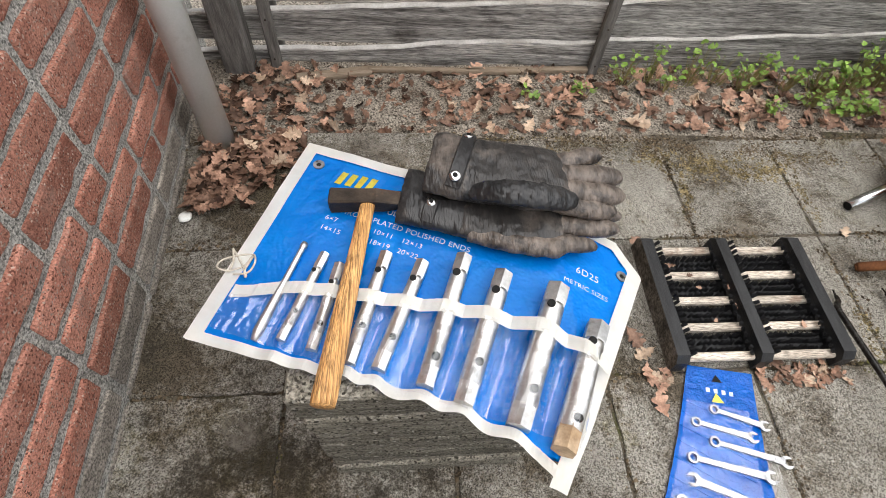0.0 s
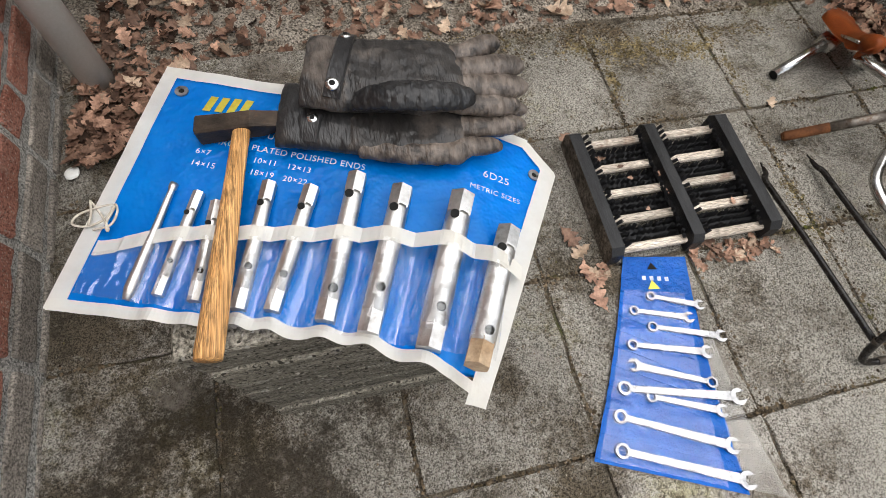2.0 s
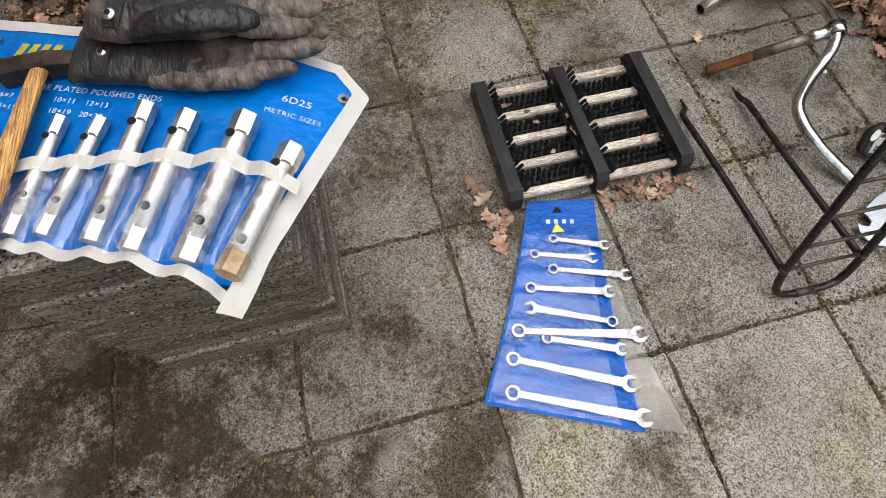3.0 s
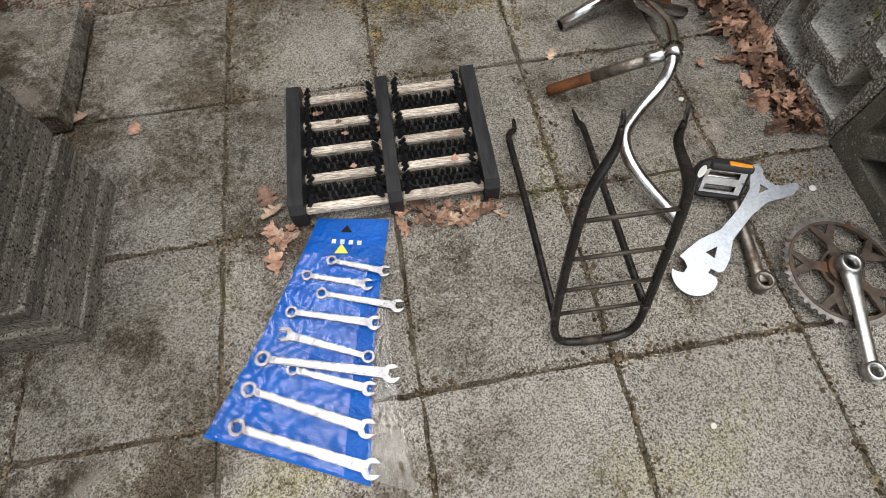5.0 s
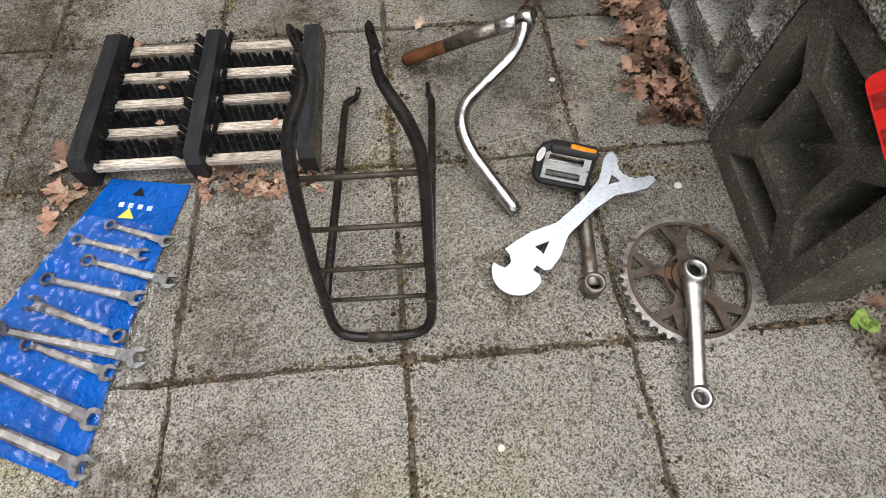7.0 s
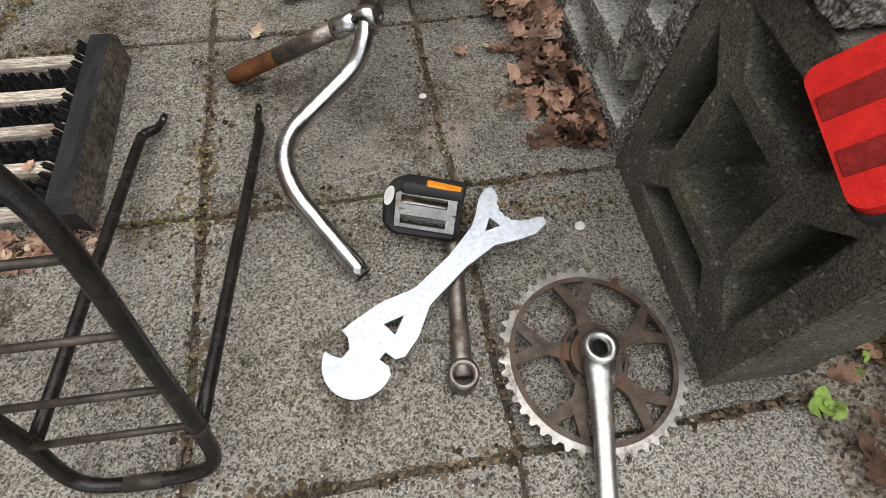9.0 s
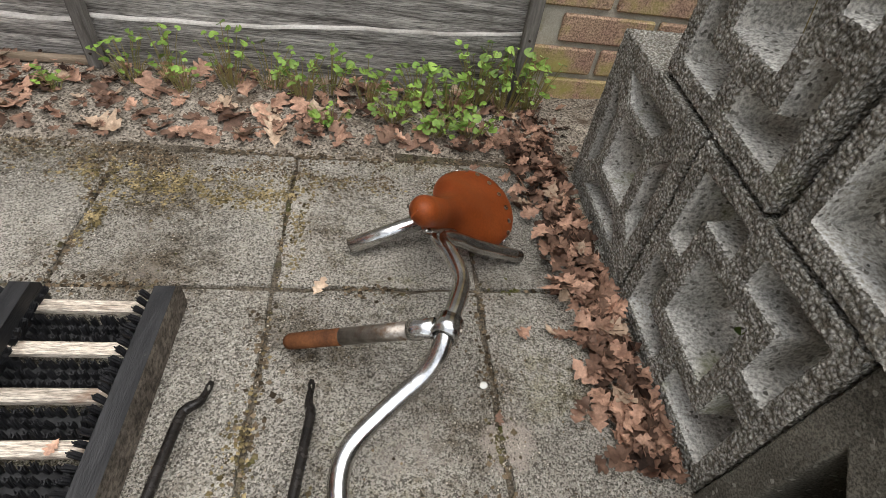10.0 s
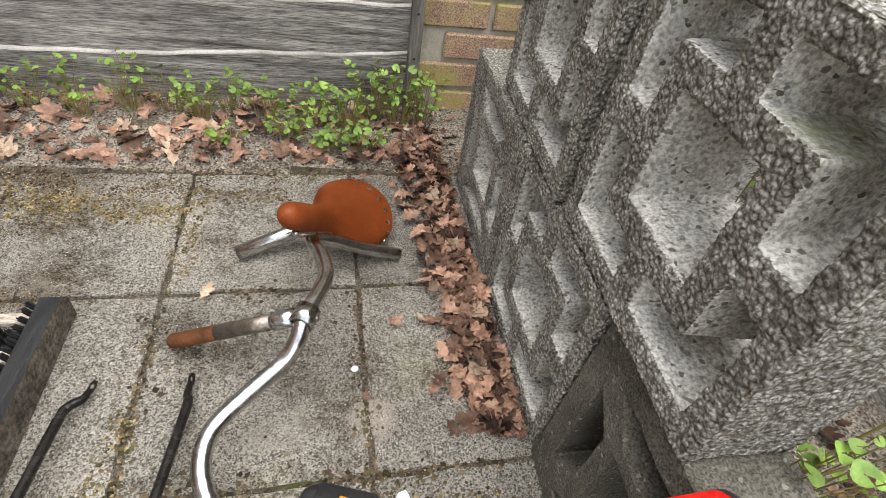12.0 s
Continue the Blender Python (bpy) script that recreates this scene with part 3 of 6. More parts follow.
def build_brick_wall():
    bed = bmesh.new()
    add_box(bed, WALL_L @ pose(-1.3, 0.046, 1.2), 3.3, 0.1, 2.5)
    wall = tagged(part("wall_west", bed, M_MORTAR, None), "rough red brick house wall with grey mortar and a dark plinth", "wall", kind="structure")
    def brick_mesh(w, k):
        bm = box(Matrix(), w, 0.024, 0.051, 0.005, 2)
        bmesh.ops.subdivide_edges(bm, edges=[e for e in bm.edges if e.calc_length() > 0.06], cuts=5)
        for v in bm.verts:
            q = v.co + Vector((k * 3.1, 0, k))
            v.co += Vector((0.004 * noise.noise(q * 28), 0.003 * noise.noise(q * 45), 0.0045 * noise.noise(q * 26 + Vector((9, 0, 0)))))
        return mesh_of(bm, "brick")

    red = [brick_mesh(0.184, k) for k in range(5)] + [brick_mesh(0.088, 9), brick_mesh(0.088, 12)]
    grey = [m.copy() for m in red]
    for m in red:
        m.materials.append(M_BRICK)
    for m in grey:
        m.materials.append(M_BRICK_GREY)
    for r in range(22):
        z = -0.014 + 0.071 * r
        x = 0.26 - (0.1 if r % 2 else 0.0)
        k = 0
        while x > -1.2:
            short = (k * 3 + 2 * r) % 7 == 3
            w = 0.088 if short else 0.184
            idx = 5 + k % 2 if short else (k + 2 * r) % 5
            ob = part("brick", (grey if r < 2 else red)[idx], None, wall)
            ob.matrix_parent_inverse = Matrix()
            ob.matrix_basis = WALL_L @ pose(x - w / 2, 0.002 + rng.uniform(-0.0025, 0.0025), z + rng.uniform(-0.003, 0.003), 0, rng.uniform(-1.2, 1.2), rng.uniform(-0.8, 0.8))
            x -= w + 0.02
            k += 1
    return wall


brick_wall = build_brick_wall()


def build_far_wall():
    m = pose(1.41, 1.30, 0, 0, 0, 1.5)
    bed = box(m @ pose(1.1, 0.055, 0.9), 2.2, 0.1, 1.9)
    wall = tagged(part("wall_north", bed, M_MORTAR_PALE, None), "yellow and orange brick garden wall with mossy stains", "wall", kind="structure")
    me = mesh_of(box(Matrix(), 0.207, 0.012, 0.06, 0.004, 1), "brick")
    me.materials.append(M_BRICK_YELLOW)
    for r in range(9):
        for k in range(5):
            ob = part("brick", me, None, wall)
            ob.matrix_parent_inverse = Matrix()
            ob.matrix_basis = m @ pose(0.06 + 0.219 * k - (0.11 if r % 2 else 0) + 0.1, rng.uniform(-0.001, 0.001), 0.03 + 0.073 * r, 0, rng.uniform(-0.4, 0.4), 0)
    return wall


build_far_wall()
# Added unseen wall: keeps low eastern light from leaking through the blocks.
tagged(part("wall_east", box(pose(2.12, -0.36, 0.4), 0.06, 3.2, 0.86, 0.004), M_FENCE, None), "unseen low board wall added behind the bed to block light", "wall", kind="structure")


def build_downpipe():
    pipe = thing("downpipe", "pale grey plastic rainwater downpipe against the brick wall", "pipe", (-0.49, 0.945, 0))
    bm = add_hollow(bmesh.new(), (-0.49, 0.945, -0.01), (-0.49, 0.945, 1.95), 0.033, 0.003, 40)
    part("pipe", bm, M_PIPE, pipe, smooth=True)
    for z in (0.95, 1.75):
        part("clip", add_hollow(bmesh.new(), (-0.49, 0.945, z), (-0.49, 0.945, z + 0.025), 0.0365, 0.003, 32), M_PIPE, pipe)
    return pipe


build_downpipe()

# ---- openwork concrete blocks ----
BLOCK, DEPTH = 0.301, 0.105


def turned(loop, quarter):
    c, d = ((1, 0), (0, 1), (-1, 0), (0, -1))[quarter]
    return [(x * c - y * d, x * d + y * c) for x, y in loop]


def block_openings(cross):
    """Front outlines of the openings: a middle square, and four slots round it that leave either ribs to the sides or ribs to the corners."""
    if cross:
        core, slot = 0.054, [(0.017, 0.082), (0.082, 0.082), (0.082, 0.017), (0.124, 0.017), (0.124, 0.124), (0.017, 0.124)]
    else:
        core, slot = 0.052, [(-0.084, -0.114), (0.084, -0.114), (0.047, -0.075), (-0.047, -0.075)]
    return [[(-core, -core), (core, -core), (core, core), (-core, core)]] + [turned(slot, q) for q in range(4)]


def block_mesh(seed, cross, pebbles):
    """A square openwork block; the openings narrow a little towards the back and the face is set with pebbles."""
    h = BLOCK / 2
    bm = bmesh.new()
    levels = []
    for z, keep in ((0.0, 1.0), (-DEPTH, 0.7)):
        rings = [[bm.verts.new((x, y, z)) for x, y in ((-h, -h), (h, -h), (h, h), (-h, h))]]
        for loop in block_openings(cross):
            cx, cy = sum(p[0] for p in loop) / len(loop), sum(p[1] for p in loop) / len(loop)
            if len(loop) == 6:
                far = max(abs(p[0]) for p in loop) * 0.83
                cx, cy = math.copysign(far, cx), math.copysign(far, cy)
            rings.append([bm.verts.new((cx + (x - cx) * keep, cy + (y - cy) * keep, z)) for x, y in loop])
        edges = [bm.edges.new((r[k], r[(k + 1) % len(r)])) for r in rings for k in range(len(r))]
        bmesh.ops.triangle_fill(bm, use_beauty=True, use_dissolve=False, edges=edges)
        levels.append(rings)
    for a, b in zip(*levels):
        for k in range(len(a)):
            bm.faces.new((a[k], a[(k + 1) % len(a)], b[(k + 1) % len(a)], b[k]))
    bmesh.ops.recalc_face_normals(bm, faces=bm.faces)
    sharp = [e for e in bm.edges if len(e.link_faces) == 2 and e.calc_face_angle(0) > 0.6]
    bmesh.ops.bevel(bm, geom=sharp, offset=0.0025, segments=1, affect="EDGES", profile=0.5)
    bmesh.ops.triangulate(bm, faces=bm.faces)
    for limit in (0.08, 0.04, 0.02, 0.01, 0.0058, 0.0034):
        def wanted(e):
            a, b = e.verts[0].co, e.verts[1].co
            shown = min(a.z, b.z) > -0.006 or (max(abs(a.x), abs(a.y)) > 0.147 and max(abs(b.x), abs(b.y)) > 0.147)
            return e.calc_length() > (limit if shown else max(limit, 0.0075))
        longe = [e for e in bm.edges if wanted(e)]
        if longe:
            bmesh.ops.subdivide_edges(bm, edges=longe, cuts=1)
            bmesh.ops.triangulate(bm, faces=[f for f in bm.faces if len(f.verts) > 3])
    bm.normal_update()
    shift = Vector((seed * 7.3, seed * 2.1, seed))
    for v in bm.verts:
        p = v.co + shift
        near = noise.voronoi(p / 0.0066)[0][0]
        outside = v.co.z > -0.004 or v.co.z < 0.004 - DEPTH or max(abs(v.co.x), abs(v.co.y)) > 0.147
        stone = pebbles * (1 if outside else 0.28) * (0.45 - min(1.0, near) ** 0.7)
        v.co += v.normal * (stone + 0.0012 * noise.noise(p * 22))
    me = mesh_of(bm, "concrete_block", True)
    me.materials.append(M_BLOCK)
    me.materials.append(M_BLOCK_SKIN)
    for p in me.polygons:
        inside = -0.1 < p.center.z < -0.004 and max(abs(p.center.x), abs(p.center.y)) < 0.146
        p.material_index = 1 if inside else 0
    return me


def build_blocks():
    coarse = [block_mesh(s, True, 0.0042) for s in range(2)]
    plain = block_mesh(2, False, 0.0026)
    mossy = block_mesh(3, False, 0.0018)
    mossy.materials[0] = M_BLOCK_MOSSY
    mossy.materials[1] = M_BLOCK_MOSSY
    slope = -0.024
    for y, z, me, turn in ((0.857, 0.15, plain, 0), (0.549, 0.15, coarse[0], 0), (0.246, 0.15, mossy, 90), (0.713, 0.456, coarse[1], 180), (0.4, 0.456, coarse[0], 90)):
        x = 1.4885 + slope * (y - 0.55)
        m = Matrix.Translation((x, y, z)) @ Matrix(((0, 0, -1), (-1, 0, 0), (0, 1, 0))).to_4x4() @ pose(0, 0, 0, rng.uniform(-1, 1), 1.4 + rng.uniform(-0.6, 0.6), turn)
        ob = new("concrete_block", me)
        ob.matrix_basis = m
        finish = "smooth dark algae-stained" if me is mossy else "plain grey" if me is plain else "coarse pebbly grey"
        tagged(ob, finish + " openwork concrete block, stacked as a screen", "concrete block", "stacked screen blocks")


build_blocks()


# ---- slabs ----
def worn_slab(sx, sy, sz, seed, chip=0.004, step=0.012):
    bm = box(Matrix(), sx, sy, sz, 0.003, 1)
    for _ in range(5):
        longe = [e for e in bm.edges if e.calc_length() > step * 2]
        if not longe:
            break
        bmesh.ops.subdivide_edges(bm, edges=longe, cuts=1, use_grid_fill=True)
    bmesh.ops.triangulate(bm, faces=[f for f in bm.faces if len(f.verts) > 4])
    bm.normal_update()
    for v in bm.verts:
        rim = max(abs(v.co.x) / (sx / 2), abs(v.co.y) / (sy / 2))
        n = noise.noise(Vector((v.co.x * 60 + seed * 9, v.co.y * 60, v.co.z * 60)))
        k = chip * (n - 0.2) * (1 if rim > 0.9 else 0.2)
        v.co += v.normal * k
    return mesh_of(bm, "slab", False)


def build_stack():
    """The pile of pavers that carries the roll."""
    levels, z = 11, 0.0
    for k in range(levels):
        h = 0.421 / levels
        me = worn_slab(0.3, 0.305, h - 0.0012, k, 0.003, 0.016)
        me.materials.append(M_STACK)
        ob = new("stacked_paver", me)
        ob.matrix_basis = pose(0.004 + rng.uniform(-0.0035, 0.0035) - 0.0022 * (k - 5) * 0.8, 0.326 + rng.uniform(-0.003, 0.003), z + h / 2, 0, 0, 2.5 + rng.uniform(-0.7, 0.7))
        tagged(ob, "weathered square concrete paver in a knee-high pile", "paver", "pile of pavers")
        z += h


build_stack()
me = worn_slab(0.305, 0.315, 0.05, 77, 0.003, 0.02)
me.materials.append(M_TILE)
loose = new("loose_slab", me)
loose.matrix_basis = pose(-0.11, 0.775, 0.03, 0.6, 0, 2.5)
tagged(loose, "pale square concrete paver lying on top of the paving", "paver")


# ---- boot scraper ----
def build_scraper():
    M = pose(0.67, 0.497, 0, 0, 0, 1.3)
    sc = thing("boot_scraper", "boot brush mat of black boards, pale slats and black bristles", "boot scraper", (0.67, 0.497, 0))
    length, hgt = 0.292, 0.052
    bunch = bmesh.new()
    for k in range(14):
        a, q = k * 2.4, 0.0004 + 0.00021 * k
        foot, tip = Vector((q * math.cos(a), q * math.sin(a), 0)), Vector((1.25 * q * math.cos(a), 1.25 * q * math.sin(a), 0.0165 + 0.0016 * math.sin(k * 5.1)))
        add_tube(bunch, [foot, foot.lerp(tip, 0.75), tip], [0.0011, 0.001, 0.0006], 4)
    tuft = mesh_of(bunch, "bristle_tuft")
    tuft.materials.append(M_BRISTLE)

    def place_tuft(p, rx, ry, k):
        ob = part("bristle_tuft", tuft, None, sc)
        ob.matrix_parent_inverse = Matrix.Translation((0.67, 0.497, 0)).inverted()
        ob.matrix_basis = M @ Matrix.Translation(p) @ pose(0, 0, 0, rx, ry, 0) @ Matrix.Scale(k, 4)

    for x, w in ((-0.17, 0.026), (0.0, 0.024), (0.17, 0.026)):
        prof = [(-length / 2, 0), (length / 2, 0), (length / 2, hgt * 0.72), (length / 2 - 0.012, hgt), (-length / 2 + 0.012, hgt), (-length / 2, hgt * 0.72)]
        bm = bmesh.new()
        add_prism(bm, [prof], -w / 2, w / 2, M @ pose(x, 0, 0.002, 90, 0, 90))
        board = part("side_board" if x else "middle_board", bm, M_BLACK_BOARD, sc)
        board.data.materials.append(M_BOARD_SIDE)
        for p in board.data.polygons:
            p.material_index = int(x * p.normal.x > 0.1)
    slats = [-0.128, -0.066, -0.006, 0.055, 0.118]
    for s in (-1, 1):
        for y in slats:
            part("slat", box(M @ pose(s * 0.085, y, 0.026, rng.uniform(-6, 6), 0, 0), 0.146, 0.017, 0.014, 0.003, 1), M_SLAT, sc)
        for a, b in zip(slats, slats[1:]):
            for row in (-0.0135, 0.0, 0.0135):
                for i in range(12):
                    x = s * 0.085 - 0.066 + 0.132 * (i + 0.5 * (row == 0)) / 11.5
                    place_tuft(Vector((x, (a + b) / 2 + row, 0.012)), rng.uniform(-10, 10), rng.uniform(-10, 10), rng.uniform(0.9, 1.1))
            part("brush_back", box(M @ pose(s * 0.085, (a + b) / 2, 0.009), 0.146, 0.03, 0.008, 0.001), M_BLACK_BOARD, sc)
    for x in (-0.15, 0.02, 0.15, -0.02):
        side = 1 if x in (-0.15, 0.02) else -1
        for i in range(22):
            place_tuft(Vector((x, -0.128 + 0.256 * i / 21, 0.036)), rng.uniform(-8, 8), side * 34 + rng.uniform(-8, 8), 1.0)
    return sc


build_scraper()


# ---- carrier ----
def build_carrier():
    c = thing("luggage_carrier", "black enamelled bicycle luggage carrier with chipped paint", "luggage carrier", (0.955, 0.3, 0))
    R = 0.0066
    left = [(0.926, 0.196, 0.379), (0.9245, 0.188, 0.352), (0.906, 0.17, 0.318), (0.8975, 0.156, 0.275), (0.892, 0.125, 0.16), (0.892, 0.104, 0.075), (0.895, 0.088, 0.03), (0.912, 0.079, 0.0125)]
    right = [(0.987, 0.19, 0.384), (0.990, 0.185, 0.357), (1.012, 0.169, 0.315), (1.0215, 0.155, 0.272), (1.023, 0.122, 0.16), (1.0235, 0.1, 0.084), (1.0195, 0.085, 0.032), (1.0, 0.078, 0.013)]
    path = smooth_path(left + [(0.953, 0.0765, 0.009)] + right[::-1], 7)
    last = len(path) - 1
    part("frame_tube", tube(path, [R * (0.5 + 0.5 * min(1, i / 12, (last - i) / 12)) for i in range(last + 1)], 12), M_BLACK_TUBE, c, smooth=True)
    part("loop_sleeve", tube([(0.937, 0.0765, 0.0095), (0.97, 0.0765, 0.0095)], R * 1.12, 12), M_ROD, c, smooth=True)
    for i, (z, y, xa, xb) in enumerate(((0.266, 0.153, 0.899, 1.02), (0.2, 0.1345, 0.895, 1.0215), (0.137, 0.117, 0.893, 1.0225), (0.08, 0.103, 0.8925, 1.0225))):
        part("cross_rod", tube([(xa, y, z), ((xa + xb) / 2, y, z + 0.001), (xb, y, z + 0.003)], 0.0032, 8), M_ROD, c, smooth=True)
    for way in (((0.891, 0.108, 0.07), (0.894, 0.32, 0.042), (0.8945, 0.462, 0.021), (0.8985, 0.485, 0.0175), (0.9095, 0.497, 0.014), (0.9125, 0.511, 0.0115)),
                ((1.0225, 0.1, 0.078), (1.0325, 0.32, 0.042), (1.0385, 0.462, 0.021), (1.0385, 0.484, 0.0175), (1.0345, 0.498, 0.0135), (1.034, 0.517, 0.011))):
        path = smooth_path(list(way), 6)
        last = len(path) - 1
        part("stay", tube(path, [0.0062 if k < last - 9 else 0.0062 - 0.0024 * (k - last + 9) / 9 for k in range(last + 1)], 10), M_BLACK_TUBE, c, smooth=True)
        d = Vector(path[-1]) - Vector(path[-2])
        m = Matrix.Translation(Vector(path[-1]) + d.normalized() * 0.006) @ pose(0, 0, 0, -6, 35, math.degrees(math.atan2(d.y, d.x)) - 90)
        slot = [(0.0018 * x, 0.0045 * y) for x, y in circle(0, 0, 1, 12)]
        part("eyelet", prism([[(-0.0038, -0.009), (0.0038, -0.009), (0.0045, 0.002), (0.0025, 0.009), (-0.0025, 0.009), (-0.0045, 0.002)], slot], -0.0014, 0.0014, m), M_BLACK_TUBE, c)
    for p, z in ((left[0], 8), (right[0], -6)):
        m = Matrix.Translation(Vector(p) + Vector((0, 0.003, 0.008))) @ pose(0, 0, 0, 80, 0, z + 78)
        part("eyelet", prism([[(-0.006, -0.016), (0.006, -0.016), (0.006, 0.008), (0.003, 0.013), (-0.003, 0.013), (-0.006, 0.008)], circle(0, 0.003, 0.0025, 10)], -0.0012, 0.0012, m), M_BLACK_TUBE, c)
    for p in ((0.8915, 0.105, 0.074), (1.0232, 0.1, 0.081)):
        part("weld_collar", tube([Vector(p) + Vector((0, -0.001, -0.004)), Vector(p) + Vector((0, 0.001, 0.004))], R * 1.18, 12), M_ROD, c, smooth=True)
    return c


build_carrier()


# ---- handlebar with stem ----
def build_handlebar():
    h = thing("handlebar", "bent chrome bicycle handlebar with a rusty stem on the paving", "handlebar", (1.18, 0.52, 0))
    pts = [(1.157, 0.259, 0.0115), (1.113, 0.318, 0.036), (1.09, 0.352, 0.053), (1.0815, 0.388, 0.062), (1.091, 0.425, 0.066), (1.128, 0.464, 0.075), (1.165, 0.494, 0.091), (1.181, 0.512, 0.112), (1.189, 0.535, 0.128), (1.202, 0.572, 0.124), (1.213, 0.62, 0.114), (1.204, 0.664, 0.109), (1.19, 0.695, 0.104), (1.194, 0.716, 0.094), (1.222, 0.735, 0.072), (1.262, 0.746, 0.047), (1.334, 0.764, 0.0115)]
    part("bar", tube(smooth_path(pts, 6), 0.0112, 18), M_CHROME, h, smooth=True)
    for a, b in ((pts[0], pts[1]), (pts[-1], pts[-2])):
        d = (Vector(a) - Vector(b)).normalized()
        part("bore", tube([Vector(a) - d * 0.001, Vector(a) + d * 0.0006], 0.0092, 14), M_HOLE, h)
    s0, s1 = Vector((0.997, 0.585, 0.0125)), Vector((1.176, 0.537, 0.125))
    mid = s0.lerp(s1, 0.4)
    part("stem", tube([mid, s0.lerp(s1, 0.86)], 0.0112, 18), M_CRANK_DARK, h, smooth=True)
    part("stem_end", tube([s0, s0 + (s1 - s0) * 0.02, mid], [0.0102, 0.011, 0.0111], 18), M_RUST, h, "rust-covered stem end", smooth=True)
    part("wedge", tube([s0 - (s1 - s0).normalized() * 0.003, s0], 0.0085, 14), M_RUST, h, smooth=True)
    part("stem_neck", tube([s0.lerp(s1, 0.85), s0.lerp(s1, 0.9), s0.lerp(s1, 0.93), s1], [0.0125, 0.0135, 0.012, 0.0125], 18), M_CHROME, h, smooth=True)
    d = Vector((0.36, 0.9, 0.1)).normalized()
    c = Vector((1.189, 0.535, 0.128))
    part("clamp", add_hollow(bmesh.new(), c - d * 0.013, c + d * 0.013, 0.0165, 0.005, 22), M_CHROME, h, smooth=True)
    e = Vector((0.85, -0.25, 0.1)).normalized()
    part("clamp_bolt", tube([c + e * 0.012, c + e * 0.0185], 0.0042, 8), M_CRANK_DARK, h)
    return h


build_handlebar()


# ---- saddle on its post ----
def build_saddle():
    s = thing("saddle", "tan leather bicycle saddle with copper rivets on a chrome seatpost", "saddle", (1.22, 0.8, 0))
    nose, rear = Vector((1.158, 0.679, 0.182)), Vector((1.292, 0.856, 0.052))
    n = (nose - rear).normalized()
    up = Vector((0.62, 0.08, 0.74))
    up = (up - n * up.dot(n)).normalized()
    w = n.cross(up)
    L = (nose - rear).length

    def width(t):
        return 0.0215 + 0.053 / (1 + math.exp((t - 0.39) / 0.06)) * (1 - 0.12 * max(0, 0.14 - t) / 0.14)

    def skin(u, v):
        t = 1.0 - u ** 1.8
        s = min(1, max(0, (t - 0.66) / 0.18))
        s = s * s * (3 - 2 * s)
        a = (v * 2 - 1) * math.pi * (0.58 + 0.42 * s)
        cap = math.sqrt(max(0.0004, 1 - (max(0, t - 0.89) / 0.11) ** 2))
        depth = (0.034 + 0.004 * t) * (1 - s) + 0.021 * s
        x = width(t) * cap * math.sin(a)
        drop = depth * (cap * math.cos(a) - 1)
        bow = 0.012 * (2 * t - 1) ** 2 + 0.006 * math.exp(-(t / 0.12) ** 2)
        back = -0.03 * (1 - math.sin(a) ** 2) * max(0, 1 - t / 0.3) + 0.012 * max(0, 1 - t / 0.25)
        return rear + n * (t * L + back) + w * x + up * (drop + bow)

    part("leather_top", sheet(skin, 48, 36, 0.003), M_SADDLE, s, smooth=True)
    for k in range(9):
        v = 0.1 + 0.8 * k / 8
        p = skin(0.965, v)
        q = (skin(0.965, v + 0.01) - skin(0.965, v - 0.01)).cross(skin(0.97, v) - skin(0.96, v)).normalized()
        if q.dot(up) < 0:
            q.negate()
        m = Matrix.Translation(p + q * 0.0003) @ q.to_track_quat("Z", "Y").to_matrix().to_4x4()
        part("rivet", prism([circle(0, 0, 0.0042, 12), circle(0, 0, 0.0018, 8)], 0, 0.0016, m), M_CHROME_RUST, s)
    p0, p1 = Vector((1.06, 0.761, 0.0145)), Vector((1.205, 0.812, 0.052))
    part("seatpost", tube([p0, p0.lerp(p1, 0.5), p1], 0.0133, 18), M_CHROME, s, smooth=True)
    part("post_bore", tube([p0 - (p1 - p0).normalized() * 0.0006, p0 + (p1 - p0).normalized() * 0.001], 0.0112, 16), M_HOLE, s)
    part("saddle_clamp", box(Matrix.Translation(p1) @ pose(0, 0, 0, 0, 0, 24), 0.03, 0.045, 0.03, 0.005, 2), M_CHROME_RUST, s)
    for sg in (-1, 1):
        part("rail", tube(smooth_path([rear + w * sg * 0.045 - up * 0.02 + n * 0.01, rear + w * sg * 0.03 - up * 0.036 + n * 0.08, rear + w * sg * 0.02 - up * 0.03 + n * (L - 0.03)], 6), 0.0035, 8), M_CHROME_RUST, s, smooth=True)
    return s


build_saddle()


# ---- crank with pedal, cone spanner, chainring ----
def arc(x, y, r, a0, a1, n=10):
    return [(x + r * math.cos(radians(a0 + (a1 - a0) * i / n)), y + r * math.sin(radians(a0 + (a1 - a0) * i / n))) for i in range(n + 1)]


